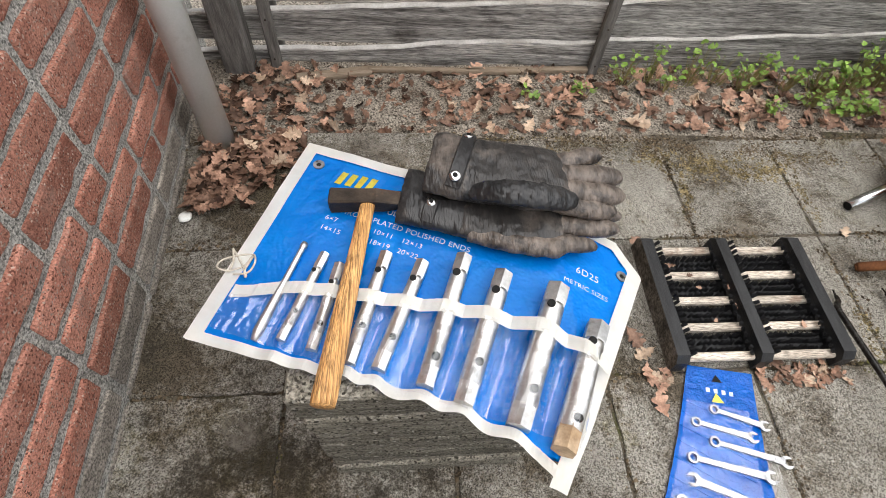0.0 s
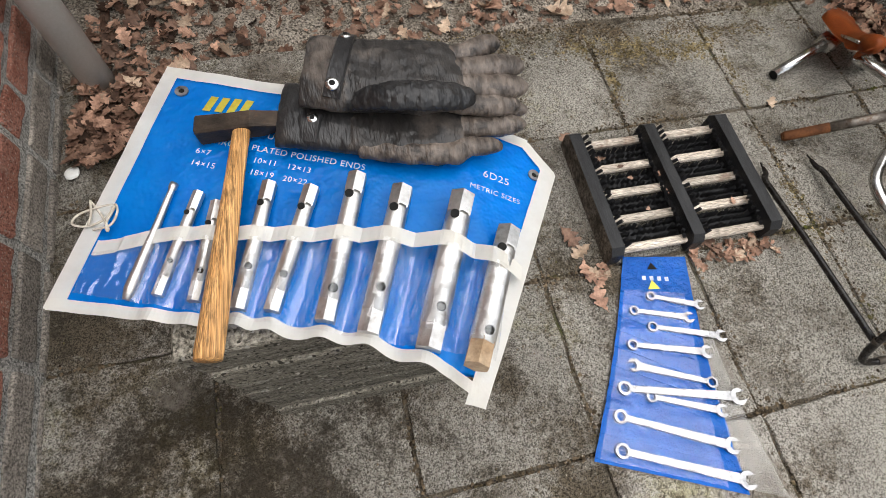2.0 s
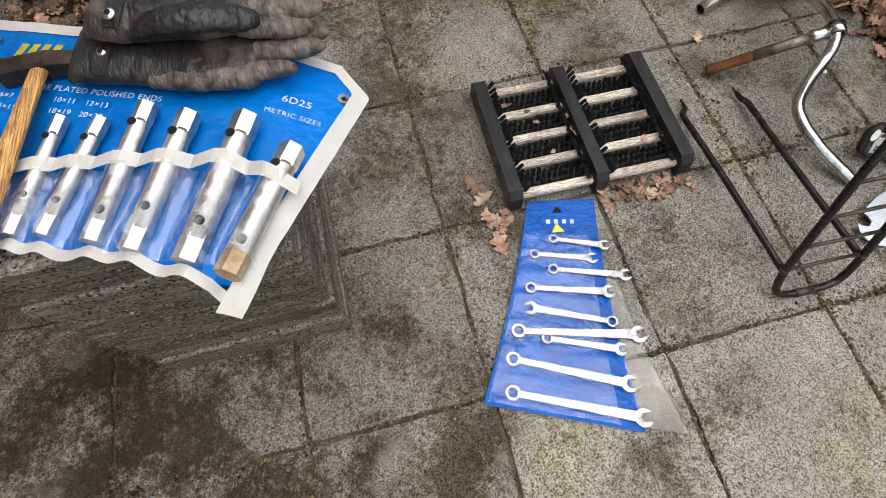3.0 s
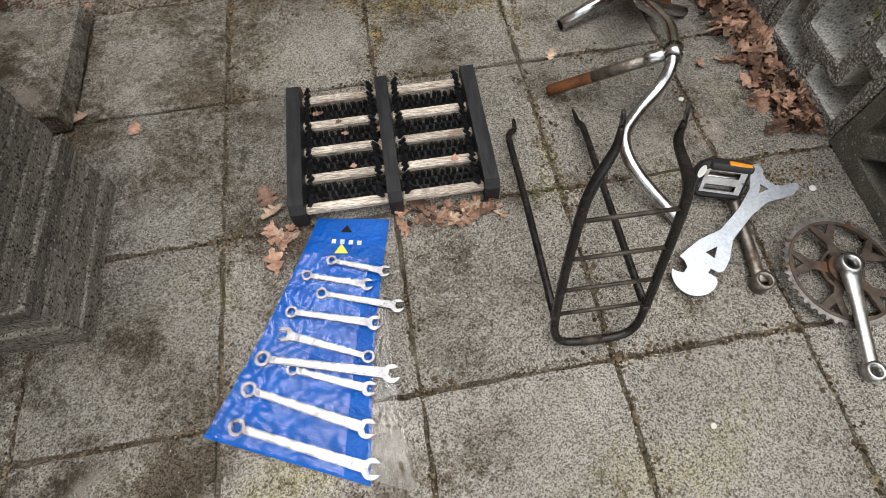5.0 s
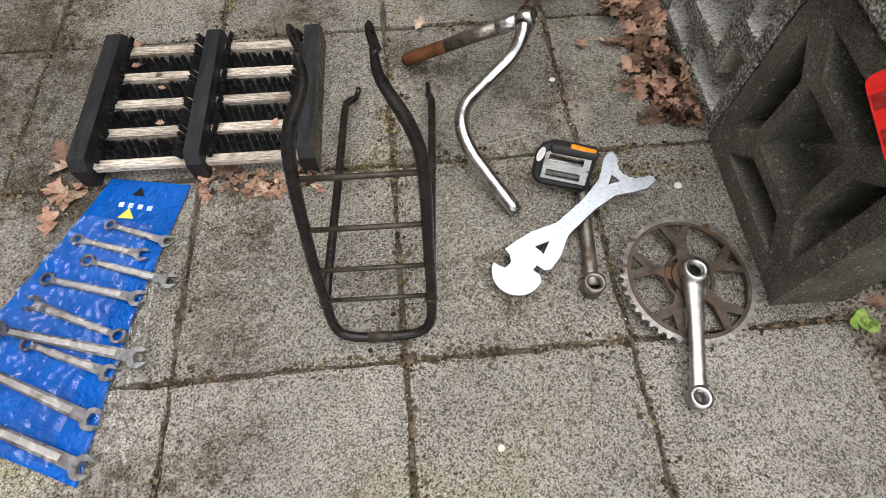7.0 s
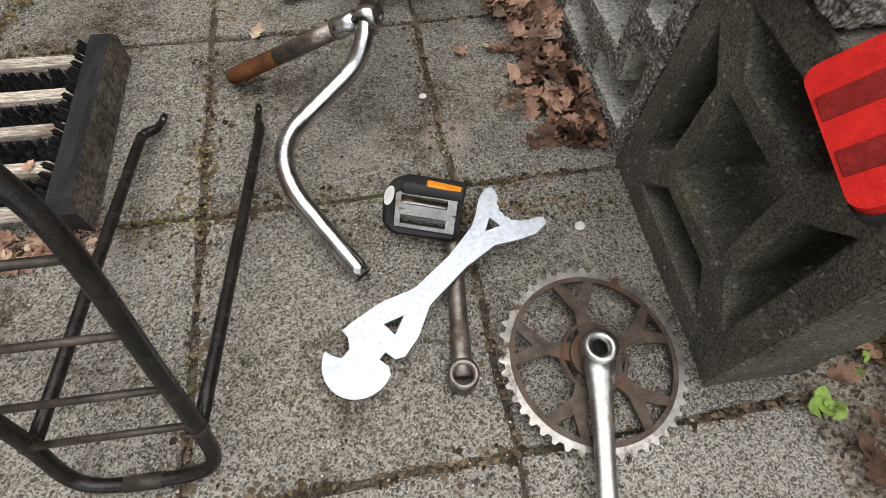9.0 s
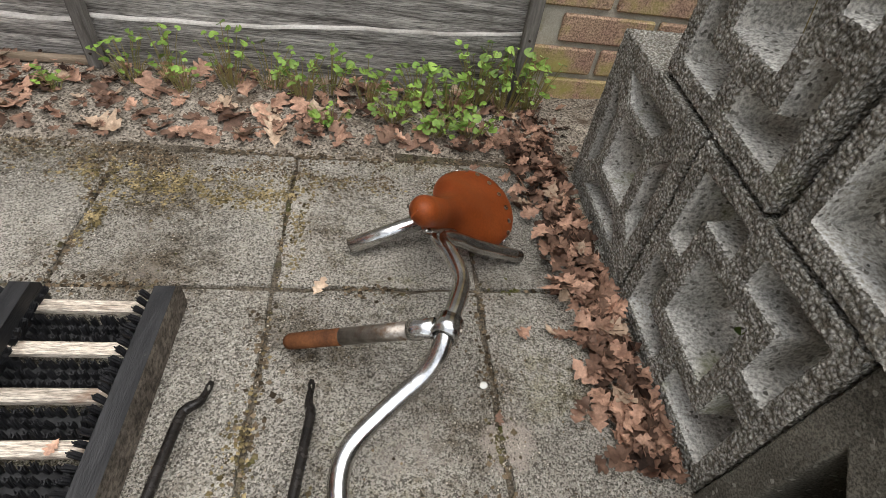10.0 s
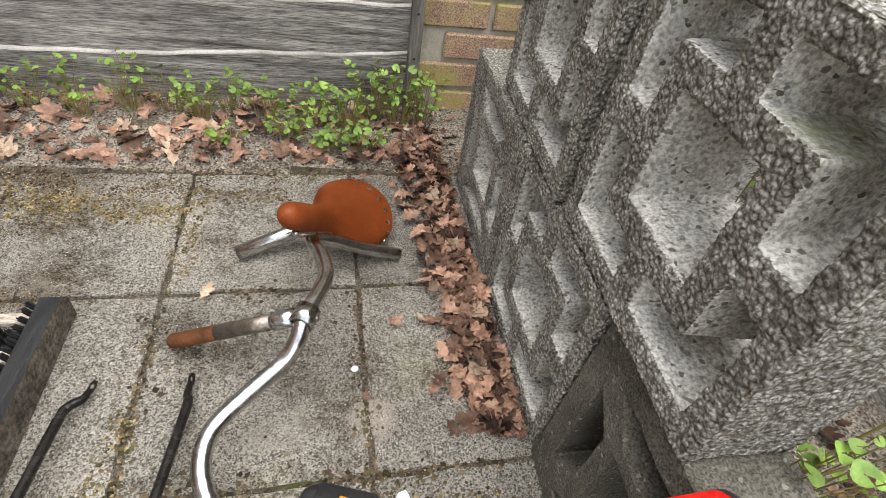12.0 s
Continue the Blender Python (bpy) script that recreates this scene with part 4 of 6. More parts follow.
def build_pedal_crank():
    c = thing("pedal_crank", "dull alloy crank arm with a black block pedal", "crank", (1.25, 0.23, 0))
    a, b = Vector((1.248, 0.133, 0.013)), Vector((1.262, 0.3, 0.017))
    bm = bmesh.new()
    add_tube(bm, [a, a.lerp(b, 0.15), a.lerp(b, 0.5), a.lerp(b, 0.9), b], [0.011, 0.0105, 0.0095, 0.0085, 0.009], 12, flat=0.72, side=(1, 0, 0))
    part("arm", bm, M_CRANK_DARK, c, smooth=True)
    part("arm_eye", add_hollow(bmesh.new(), a + Vector((0, 0, -0.011)), a + Vector((0, 0, 0.0145)), 0.0155, 0.0055, 20), M_CRANK_DARK, c, smooth=True)
    ex = Vector((0.956, -0.292, 0.0)).normalized()
    ey = Vector((-0.2, 0.55, 0.81))
    ey = (ey - ex * ey.dot(ex)).normalized()
    P = Matrix((ex, ey, ex.cross(ey))).transposed().to_4x4()
    P.translation = (1.231, 0.316, 0.047)
    def rounded(bm, r):
        edges = [e for e in bm.edges if len(e.link_faces) == 2 and e.calc_face_angle(0) > 0.9]
        bmesh.ops.bevel(bm, geom=edges, offset=r, segments=3, affect="EDGES", clamp_overlap=True)
        return bm

    rim = [(0.042, 0.024), (0.036, 0.031)] + arc(-0.019, 0.006, 0.0265, 84, 180, 8) + arc(-0.026, -0.014, 0.0195, 190, 268, 6) + [(0.036, -0.033), (0.041, -0.026)]
    hollow = [(0.0335, 0.0195), (-0.02, 0.0215), (-0.031, 0.014), (-0.0335, -0.016), (-0.025, -0.0245), (0.0335, -0.0245)]
    part("pedal_body", rounded(prism([rim, hollow], -0.0115, 0.0115, P), 0.0035), M_RUBBER, c, "black rounded pedal body", smooth=True)
    part("far_block", box(P @ pose(0.008, 0.0262, 0.001), 0.07, 0.014, 0.031, 0.0068, 4), M_RUBBER, c, "black rounded rubber block", smooth=True)
    windows = [[(x, sg * y) for x, y in ((-0.025, 0.0065), (0.026, 0.0065), (0.026, 0.0175), (-0.025, 0.0175))] for sg in (-1, 1)]
    for z in (0.008, -0.011):
        part("cage", prism([[(-0.031, -0.022), (0.036, -0.022), (0.036, 0.022), (-0.031, 0.022)]] + windows, z, z + 0.0028, P), M_ALLOY, c, "scuffed alloy cage plate")
    part("bearing_barrel", tube([P @ Vector((-0.031, 0, 0)), P @ Vector((-0.026, 0, 0)), P @ Vector((0.01, 0, 0)), P @ Vector((0.037, 0, 0))], [0.0085, 0.0112, 0.0098, 0.0112], 14), M_ALLOY, c, smooth=True)
    part("reflector", box(P @ pose(0.02, 0.0325, 0.0105, 20, 0, -4), 0.038, 0.005, 0.009, 0.0015), M_AMBER, c, "amber pedal reflector")
    oval = [(0.0052 * x, 0.0115 * y) for x, y in circle(0, 0, 1, 20)]
    part("end_reflector", prism([oval], 0, 0.0022, P @ pose(-0.0375, 0.015, 0.0128, 0, -12, -12)), M_WHITE_CHIP, c, "pale oval end reflector")
    part("axle", tube([P @ Vector((0.036, 0, 0)), b + Vector((0, 0.002, 0.004))], 0.006, 10), M_CHROME_RUST, c, smooth=True)
    return c


build_pedal_crank()


def build_cone_spanner():
    """A flat stamped plate with a round notched end and a hook end."""
    a, b = Vector((1.146, 0.16, 0.014)), Vector((1.339, 0.321, 0.038))
    x = (b - a).normalized()
    z = Vector((0, 0, 1))
    y = z.cross(x).normalized()
    z = x.cross(y)
    m = Matrix((x, y, z)).transposed().to_4x4()
    m.translation = a
    L = (b - a).length
    rim = arc(0, 0, 0.036, 205, 292, 9) + [(0.018, -0.026), (0.0165, -0.014), (0.026, -0.013), (0.0275, -0.0255)]
    rim += [(0.036, -0.031), (0.06, -0.027), (0.092, -0.0125), (0.15, -0.012), (0.19, -0.018), (0.214, -0.034), (0.232, -0.043)]
    lobes = []
    for q, (x, y) in enumerate(arc(0.2505, -0.003, 0.0245, 246, 112, 24)):
        f = 1 + 0.045 * math.cos(q * math.pi / 2)
        lobes.append((0.2505 + (x - 0.2505) * f, -0.003 + (y + 0.003) * f))
    rim += [(0.249, -0.0435), (0.2535, -0.036), (0.249, -0.0305)] + lobes + [(0.2445, 0.0275), (0.2455, 0.034), (0.238, 0.0375), (0.224, 0.034), (0.206, 0.0235), (0.192, 0.0165), (0.15, 0.011), (0.095, 0.0125), (0.06, 0.028), (0.03, 0.034), (0.012, 0.036)]
    rim += [(0.011, 0.026), (0.004, 0.016), (-0.008, 0.015), (-0.013, 0.025), (-0.014, 0.033)] + arc(0, 0, 0.036, 118, 200, 8)
    tri1 = [(0.045, -0.008), (0.066, 0.0), (0.045, 0.009)]
    tri2 = [(0.213, -0.007), (0.196, 0.001), (0.213, 0.009)]
    k = L / 0.252
    loops = [[(px * k, py) for px, py in lp] for lp in (rim, tri1[::-1], tri2[::-1])]
    return single("cone_spanner", prism(loops, -0.0015, 0.0015, m), M_ZINC, "flat zinc-plated multi-purpose bicycle spanner plate", "spanner")


build_cone_spanner()


def build_chainset():
    c = thing("chainring_crank", "toothed chainring with rusty spider and scuffed alloy crank arm", "chainset", (1.383, 0.14, 0))
    C = Matrix.Translation((1.383, 0.136, 0.017)) @ pose(0, 0, 0, 4, 2, 20)
    teeth, R = 46, 0.0985
    rim = []
    for k in range(teeth):
        a = 2 * math.pi * k / teeth
        for da, r in ((-0.32, R - 0.005), (-0.12, R), (0.12, R), (0.32, R - 0.005)):
            aa = a + da * 2 * math.pi / teeth
            rim.append((r * math.cos(aa), r * math.sin(aa)))
    part("toothed_rim", prism([rim, circle(0, 0, R - 0.0115, 72)], -0.0016, 0.0016, C), M_TEETH, c)
    part("inner_rim", prism([circle(0, 0, R - 0.0112, 72), circle(0, 0, R - 0.0165, 72)], -0.0026, 0.0026, C), M_RING_DARK, c)
    bm = bmesh.new()
    for k in range(5):
        a0 = 2 * math.pi * k / 5
        m = C @ Matrix.Rotation(a0, 4, "Z")
        add_prism(bm, [[(0.018, -0.010), (0.048, -0.007), (0.0835, -0.025), (0.0825, -0.014), (0.064, 0), (0.0825, 0.014), (0.0835, 0.025), (0.048, 0.007), (0.018, 0.010)]], -0.002, 0.002, m)
        add_tube(bm, [m @ Vector((0.034 * math.cos(t), 0.034 * math.sin(t), 0)) for t in (-0.63, -0.3, 0, 0.3, 0.63)], 0.0028, 6)
    part("spider", bm, M_RING_DARK, c, "rust-brown star-shaped spider")
    part("hub_plate", prism([circle(0, 0, 0.026, 30), circle(0, 0, 0.009, 16)], -0.004, 0.006, C), M_RING_DARK, c)
    hub, end = Vector((1.384, 0.139, 0.033)), Vector((1.349, -0.027, 0.021))
    dz = Vector((0, 0, 1))
    bm = bmesh.new()
    add_tube(bm, [hub.lerp(end, 0.05), hub.lerp(end, 0.14), hub.lerp(end, 0.3), hub.lerp(end, 0.6), hub.lerp(end, 0.92), hub.lerp(end, 0.96)], [0.0165, 0.0155, 0.0115, 0.0098, 0.0105, 0.0115], 14, flat=0.62, side=(1, -0.2, 0))
    part("crank_arm", bm, M_ALLOY, c, "scuffed silver alloy crank arm", smooth=True)
    part("hub_boss", add_hollow(bmesh.new(), hub - dz * 0.016, hub + dz * 0.0095, 0.0175, 0.0085, 24), M_ALLOY, c, smooth=True)
    part("bore", tube([hub - dz * 0.012, hub - dz * 0.006], 0.0093, 16), M_HOLE, c)
    part("pedal_eye", add_hollow(bmesh.new(), end - dz * 0.009, end + dz * 0.0085, 0.0145, 0.0065, 22), M_ALLOY, c, smooth=True)
    return c


build_chainset()


# ---- rear lamp on the block ----
def build_rear_lamp():
    l = thing("rear_lamp", "red plastic bicycle rear lamp lying on the concrete block", "rear lamp", (1.45, 0.18, 0.3))
    lx, ly, lz = Vector((-0.12, -1, -0.12)), Vector((0.62, 0, 0.78)), Vector((-0.78, 0, 0.62))
    lx.normalize()
    lz = lx.cross(ly).normalized()
    ly = lz.cross(lx)
    m = Matrix((lx, ly, lz)).transposed().to_4x4()
    m.translation = (1.482, 0.173, 0.303)
    out = []
    for x, y in ((1, 1), (-1, 1), (-1, -1), (1, -1)):
        a0 = {(1, 1): 0, (-1, 1): 90, (-1, -1): 180, (1, -1): 270}[(x, y)]
        out += arc(x * 0.043, y * 0.017, 0.012, a0, a0 + 90, 5)
    part("housing", prism([out], -0.02, -0.006, m), M_RUBBER, l)
    small = [(x * 0.95, y * 0.95) for x, y in out]
    bm = bmesh.new()
    add_prism(bm, [small], -0.006, 0.006, m)
    part("lens", bm, M_RED, l)
    for k in (-0.02, 0.02):
        part("reflector_band", box(m @ pose(k, 0, 0.0062), 0.018, 0.05, 0.0016, 0.0004), M_RED_DARK, l, "dark red lens band")
    part("bracket", box(Matrix.Translation((1.545, 0.183, 0.312)) @ pose(0, 0, 0, 0, 0, -12), 0.07, 0.024, 0.012, 0.002), M_ZINC, l)
    return l


build_rear_lamp()

# ---- tool roll on the pile ----
RO, RU, RV = Vector((-0.16, 0.517, 0)), Vector((0.9455, -0.3256, 0)), Vector((-0.3256, -0.9455, 0))
ROLL_Z = 0.4265
# each tool: u, v at its top, u, v at its foot, radius
TOOLS = [(0.066, 0.151, 0.069, 0.28, 0.0034), (0.095, 0.157, 0.096, 0.272, 0.0058), (0.117, 0.165, 0.131, 0.272, 0.0066), (0.163, 0.134, 0.174, 0.2735, 0.0078), (0.207, 0.131, 0.205, 0.27, 0.0084), (0.251, 0.108, 0.256, 0.272, 0.0102), (0.301, 0.116, 0.298, 0.277, 0.0116), (0.365, 0.114, 0.355, 0.283, 0.0136), (0.418, 0.142, 0.4, 0.293, 0.0128)]


def lerp_table(tab, x):
    for (xa, ya), (xb, yb) in zip(tab, tab[1:]):
        if x <= xb:
            return ya + (yb - ya) * max(0, (x - xa)) / (xb - xa)
    return tab[-1][1]


def u_max(v):
    return lerp_table([(0, 0.432), (0.035, 0.469), (0.3, 0.416), (0.33, 0.41)], v)


def v_max(u):
    low = lerp_table([(0, 0.295), (0.12, 0.289), (0.2, 0.286), (0.3, 0.286), (0.34, 0.293), (0.38, 0.3), (0.42, 0.322)], u)
    return low + 0.003 - sum(0.0055 * math.exp(-((u - c) / (1.5 * r)) ** 2) for a, b, c, d, r in TOOLS[3:8])


def roll_at(u, v, lift=0.0):
    """The sheet's surface: flat on the pile, sagging past its edge, wavy at the foot."""
    p = RO + RU * u + RV * v
    z = ROLL_Z - 0.34 * max(0, p.x - 0.165) - 0.012 * max(0, (v - 0.27) / 0.06) * max(0, (u - 0.36) / 0.06)
    foot = max(0, (v - 0.2) / 0.1)
    for a, b, c, d, r in TOOLS[1:]:
        k = (u - c) / (r * 1.5)
        z += foot * r * 0.95 * math.exp(-k * k)
    z += 0.0012 * abs(noise.noise(Vector((u * 24, v * 16, 0)))) + 0.003 * abs(noise.noise(Vector((u * 9, v * 7, 4))))
    return Vector((p.x, p.y, z + lift))


def over_tools(u, v, extra=0.0):
    z = 0.0
    for a, b, c, d, r in TOOLS:
        t = min(1, max(0, (v - b) / (d - b)))
        x = (u - (a + (c - a) * t)) / (r * 1.25)
        if abs(x) < 2.6 and v < d + 0.012:
            z = max(z, 2 * r * (1 / (1 + (abs(x) / 1.05) ** 4)))
    return z + extra


def band_lift(u, v):
    return max(over_tools(u + 0.004 * k, v) * (1 - abs(k) * 0.085) for k in range(-6, 7))


def band_v(u):
    return lerp_table([(0.02, 0.226), (0.077, 0.205), (0.12, 0.196), (0.173, 0.188), (0.217, 0.181), (0.259, 0.174), (0.304, 0.169), (0.362, 0.166), (0.426, 0.18), (0.45, 0.186)], u)


def mapped_text(text, u, v, size, slant=0.0):
    """Letters laid on the sheet, turned into a mesh."""
    cu = bpy.data.curves.new("lettering", "FONT")
    cu.body, cu.size, cu.space_character = text, size, 1.08
    tmp = bpy.data.objects.new("lettering", cu)
    scene.collection.objects.link(tmp)
    dg = bpy.context.evaluated_depsgraph_get()
    me = bpy.data.meshes.new_from_object(tmp.evaluated_get(dg))
    bpy.data.objects.remove(tmp)
    for vert in me.vertices:
        x, y = vert.co.x, vert.co.y
        vert.co = roll_at(u + x + slant * y, v - y + 0.02 * x, 0.0011)
    me.materials.clear()
    return me


def build_roll():
    roll = thing("tool_roll", "blue vinyl tool roll with cream hem, spread on stacked pavers", "tool roll", (0.05, 0.32, 0.424))
    body = sheet(lambda a, b: roll_at(a * u_max(b * 0.3), b * min(0.3, v_max(a * u_max(b * 0.3)))), 110, 70, 0.0012)
    part("blue_sheet", body, M_BLUE, roll, smooth=True)
    top = sheet(lambda a, b: roll_at(a * 0.437 - 0.003, b * 0.015 - 0.004, 0.0028), 110, 3, 0.0014)
    part("top_hem", top, M_HEM, roll)
    left = sheet(lambda a, b: roll_at(a * 0.0175 - 0.003, b * 0.304 - 0.004, 0.0029), 3, 70, 0.0014)
    part("left_hem", left, M_HEM, roll)
    right = sheet(lambda a, b: roll_at(u_max(b * 0.325) - 0.016 + a * 0.02, b * 0.325, 0.003), 3, 70, 0.0014)
    part("right_hem", right, M_HEM, roll)
    foot = sheet(lambda a, b: roll_at(a * 0.41, v_max(a * 0.41) - 0.009 + b * 0.012, 0.0034 + 0.001 * math.sin(a * 60)), 110, 3, 0.0024)
    part("bottom_hem", foot, M_HEM, roll)
    band = sheet(lambda a, b: roll_at(0.016 + a * 0.42, band_v(0.016 + a * 0.42) + b * 0.0165 - 0.001, 0.0026 + band_lift(0.016 + a * 0.425, band_v(0.016 + a * 0.425) + 0.007)), 150, 3, 0.0018)
    part("pocket_band", band, M_HEM, roll)
    film = sheet(lambda a, b: roll_at(0.016 + a * 0.403, band_v(0.016 + a * 0.403) + 0.012 + b * (0.269 - band_v(0.016 + a * 0.403)), 0.0025 + over_tools(0.016 + a * 0.403, band_v(0.016 + a * 0.403) + 0.012 + b * (0.269 - band_v(0.016 + a * 0.403))) * (1 - 0.85 * max(0, b - 0.86) / 0.14) + 0.0026 * abs(noise.noise(Vector((a * 44, b * 5, 1)))) + 0.0012 * abs(noise.noise(Vector((a * 60, b * 16, 6))))), 170, 44)
    film_part("pocket_film", film, M_FILM, roll, "clear wrinkled plastic pocket front")
    for (a, b, c, d, r), (a2, b2, c2, d2, r2) in zip(TOOLS, TOOLS[1:]):
        ua, ub = (c + c2) / 2 + (r - r2) * 0.5, (a + a2) / 2
        seam = sheet(lambda s, t, ua=ua, ub=ub: roll_at(ub + (ua - ub) * t + (s - 0.5) * 0.0022, band_v(ub) + 0.012 + t * (0.269 - band_v(ub)), 0.0034), 1, 16, 0.0005)
        part("seam", seam, M_BLUE, roll)
    for u, v in ((0.026, 0.028), (0.445, 0.046)):
        p = roll_at(u, v, 0.0012)
        n = (roll_at(u + 0.004, v) - roll_at(u - 0.004, v)).cross(roll_at(u, v - 0.004) - roll_at(u, v + 0.004)).normalized()
        m = Matrix.Translation(p) @ n.to_track_quat("Z", "Y").to_matrix().to_4x4()
        part("eyelet", prism([circle(0, 0, 0.0075, 20), circle(0, 0, 0.0034, 14)], 0, 0.0016, m), M_SPANNER, roll)
        part("eyelet_hole", prism([circle(0, 0, 0.0034, 14)], 0, 0.0004, m), M_HOLE, roll)
    for text, u, v, size in (("CHROME PLATED POLISHED ENDS", 0.076, 0.0905, 0.0108), ("ULAR", 0.139, 0.073, 0.0108), ("6\u00d77", 0.07, 0.107, 0.0098), ("14\u00d715", 0.07, 0.1225, 0.0098), ("10\u00d711", 0.133, 0.107, 0.0098), ("18\u00d719", 0.134, 0.1225, 0.0098), ("12\u00d713", 0.171, 0.108, 0.0098), ("20\u00d722", 0.171, 0.124, 0.0098), ("6D25", 0.384, 0.074, 0.0135), ("METRIC SIZES", 0.371, 0.094, 0.0092)):
        part("lettering", mapped_text(text, u, v, size), M_PRINT, roll)
    for k in range(4):
        bar = sheet(lambda a, b, k=k: roll_at(0.057 + k * 0.0135 + a * 0.0085 + (1 - b) * 0.004, 0.028 + b * 0.021 - 0.001 * k, 0.001), 2, 4, 0.0004)
        part("logo_bar", bar, M_PRINT_YELLOW, roll, "yellow printed bar")
    cord = []
    for i in range(60):
        t = i / 59 * 4 * math.pi
        cord.append(roll_at(0.008 + 0.016 * math.sin(t) + 0.006 * math.sin(2.3 * t), 0.2 + 0.016 * math.cos(1.5 * t), 0.005 + 0.003 * math.sin(t * 1.7)))
    part("tie_cord", tube(smooth_path(cord[::3], 4), 0.0012, 6), M_CORD, roll, "pale cotton tie cord", smooth=True)
    return roll


build_roll()


def build_tools():
    for k, (ua, va, ub, vb, r) in enumerate(TOOLS):
        top, foot = roll_at(ua, va), roll_at(ub, vb)
        foot.z = (top.z + roll_at(ub, vb).z) / 2 if k < 8 else roll_at(ub, vb).z
        top.z += r + 0.0012
        foot.z = max(foot.z, ROLL_Z - 0.02) + r + 0.0012
        if k < 8:
            foot.z = top.z
        d = (foot - top).normalized()
        L = (foot - top).length
        if k == 0:
            t = thing("tommy_bar", "thin stepped chrome tommy bar tucked into the tool roll", "tommy bar", tuple(top))
            part("rod", tube([top, top + d * 0.006, top + d * 0.008, top + d * 0.05, top + d * (L - 0.01), foot], [0.0042, 0.0044, 0.0032, 0.0038, 0.0058, 0.0035], 10), M_TOOL, t, smooth=True)
            continue
        t = thing("box_spanner", "tubular chrome box spanner with hexagonal ends in the tool roll", "box spanner", tuple(top), "box spanners in the roll")
        side = d.cross(Vector((0, 0, 1)))
        rise = side.cross(d)
        hexl = 0.016 + r * 0.5
        part("hex_end", tube([top, top + d * hexl, top + d * (hexl + 0.004)], [r * 1.04, r * 1.04, r * 0.98], 6, side=rise), M_TOOL, t)
        part("tube_body", tube([top + d * (hexl + 0.002), top + d * (hexl + 0.006), foot - d * hexl], [r * 0.94, r * 0.96, r * 0.98], 18), M_TOOL, t, smooth=True)
        part("hex_end", tube([foot - d * (hexl + 0.004), foot - d * hexl, foot], [r * 0.98, r * 1.0, r * 1.0], 6, side=rise), M_TOOL_BROWN if k == 8 else M_TOOL, t, "rust-brown hexagonal end" if k == 8 else "")
        part("bore", tube([top - d * 0.0004, top + d * 0.001], r * 0.86, 12), M_HOLE, t)
        up = (Vector((0, 0, 1)) - d * d.z).normalized()
        for s in (hexl + 0.008, L - hexl - 0.022 + 0.006 * (k % 3)):
            q = top + d * s + up * (r * 0.9) + side.normalized() * (0.25 * r * (1 if s < L / 2 else -1))
            m = Matrix.Translation(q) @ up.to_track_quat("Z", "Y").to_matrix().to_4x4()
            part("cross_hole", prism([circle(0, 0, min(0.0046, r * 0.45), 14)], -0.0006, r * 0.1 + 0.0006, m), M_HOLE, t)


build_tools()


def build_hammer():
    h = thing("hammer", "cross-peen hammer with oiled ash handle on the tool roll", "hammer", tuple(roll_at(0.12, 0.2)))
    c = roll_at(0.1135, 0.0705, 0.0145)
    hx = (roll_at(0.158, 0.066) - roll_at(0.07, 0.094))
    hx.z = 0.006
    hx.normalize()
    hz = Vector((0, 0, 1))
    hy = hz.cross(hx).normalized()
    hz = hx.cross(hy)
    m = Matrix((hx, hy, hz)).transposed().to_4x4()
    m.translation = c
    bm = bmesh.new()
    prof = [(-0.047, 0.0105, 0.0105), (-0.045, 0.0122, 0.0122), (-0.03, 0.0118, 0.0118), (-0.012, 0.0112, 0.0118), (0.012, 0.0112, 0.0118), (0.02, 0.0108, 0.0112), (0.05, 0.0105, 0.0035), (0.0525, 0.0098, 0.0025)]
    rings = []
    for x, b, t in prof:
        z0 = -0.0012 if x > 0.015 else 0
        rings.append([bm.verts.new(m @ Vector((x, y * b, zz * t + z0))) for y, zz in ((-0.8, -1), (0.8, -1), (1, -0.8), (1, 0.8), (0.8, 1), (-0.8, 1), (-1, 0.8), (-1, -0.8))])
    for a, b in zip(rings, rings[1:]):
        for i in range(8):
            bm.faces.new((a[i], a[(i + 1) % 8], b[(i + 1) % 8], b[i]))
    bm.faces.new(rings[0])
    bm.faces.new(rings[-1][::-1])
    part("head", bm, M_HAMMER, h, "dark forged cross-peen head")
    a = roll_at(0.1145, 0.0675)
    b = roll_at(0.1725, 0.327)
    a.z, b.z = ROLL_Z + 0.0165, ROLL_Z + 0.0335
    pts = [a.lerp(b, t) for t in (0, 0.04, 0.12, 0.3, 0.55, 0.8, 0.97, 1)]
    part("handle", tube(pts, [0.009, 0.0094, 0.0095, 0.0098, 0.0112, 0.0124, 0.0128, 0.0122], 18, flat=0.72, side=(1, 0.25, 0)), M_HANDLE, h, smooth=True)
    return h


build_hammer()


# ---- gloves ----
def soft_leather(ob, strength, voxel=0.0022, scale=0.02):
    """Closes the lofted pieces into one skin with folds."""
    re = ob.modifiers.new("join", "REMESH")
    re.mode, re.voxel_size, re.use_smooth_shade = "VOXEL", voxel, True
    sm = ob.modifiers.new("soften", "SMOOTH")
    sm.factor, sm.iterations = 0.5, 5
    for k, (sc, st) in enumerate(((scale, strength * 0.7), (scale * 0.45, strength * 0.22))):
        tx = bpy.data.textures.new("creases", "CLOUDS")
        tx.noise_scale, tx.noise_depth, tx.noise_type = sc, 1, "SOFT_NOISE"
        dp = ob.modifiers.new("creases", "DISPLACE")
        dp.texture, dp.strength, dp.mid_level, dp.texture_coords = tx, -st, 0.3, "GLOBAL"


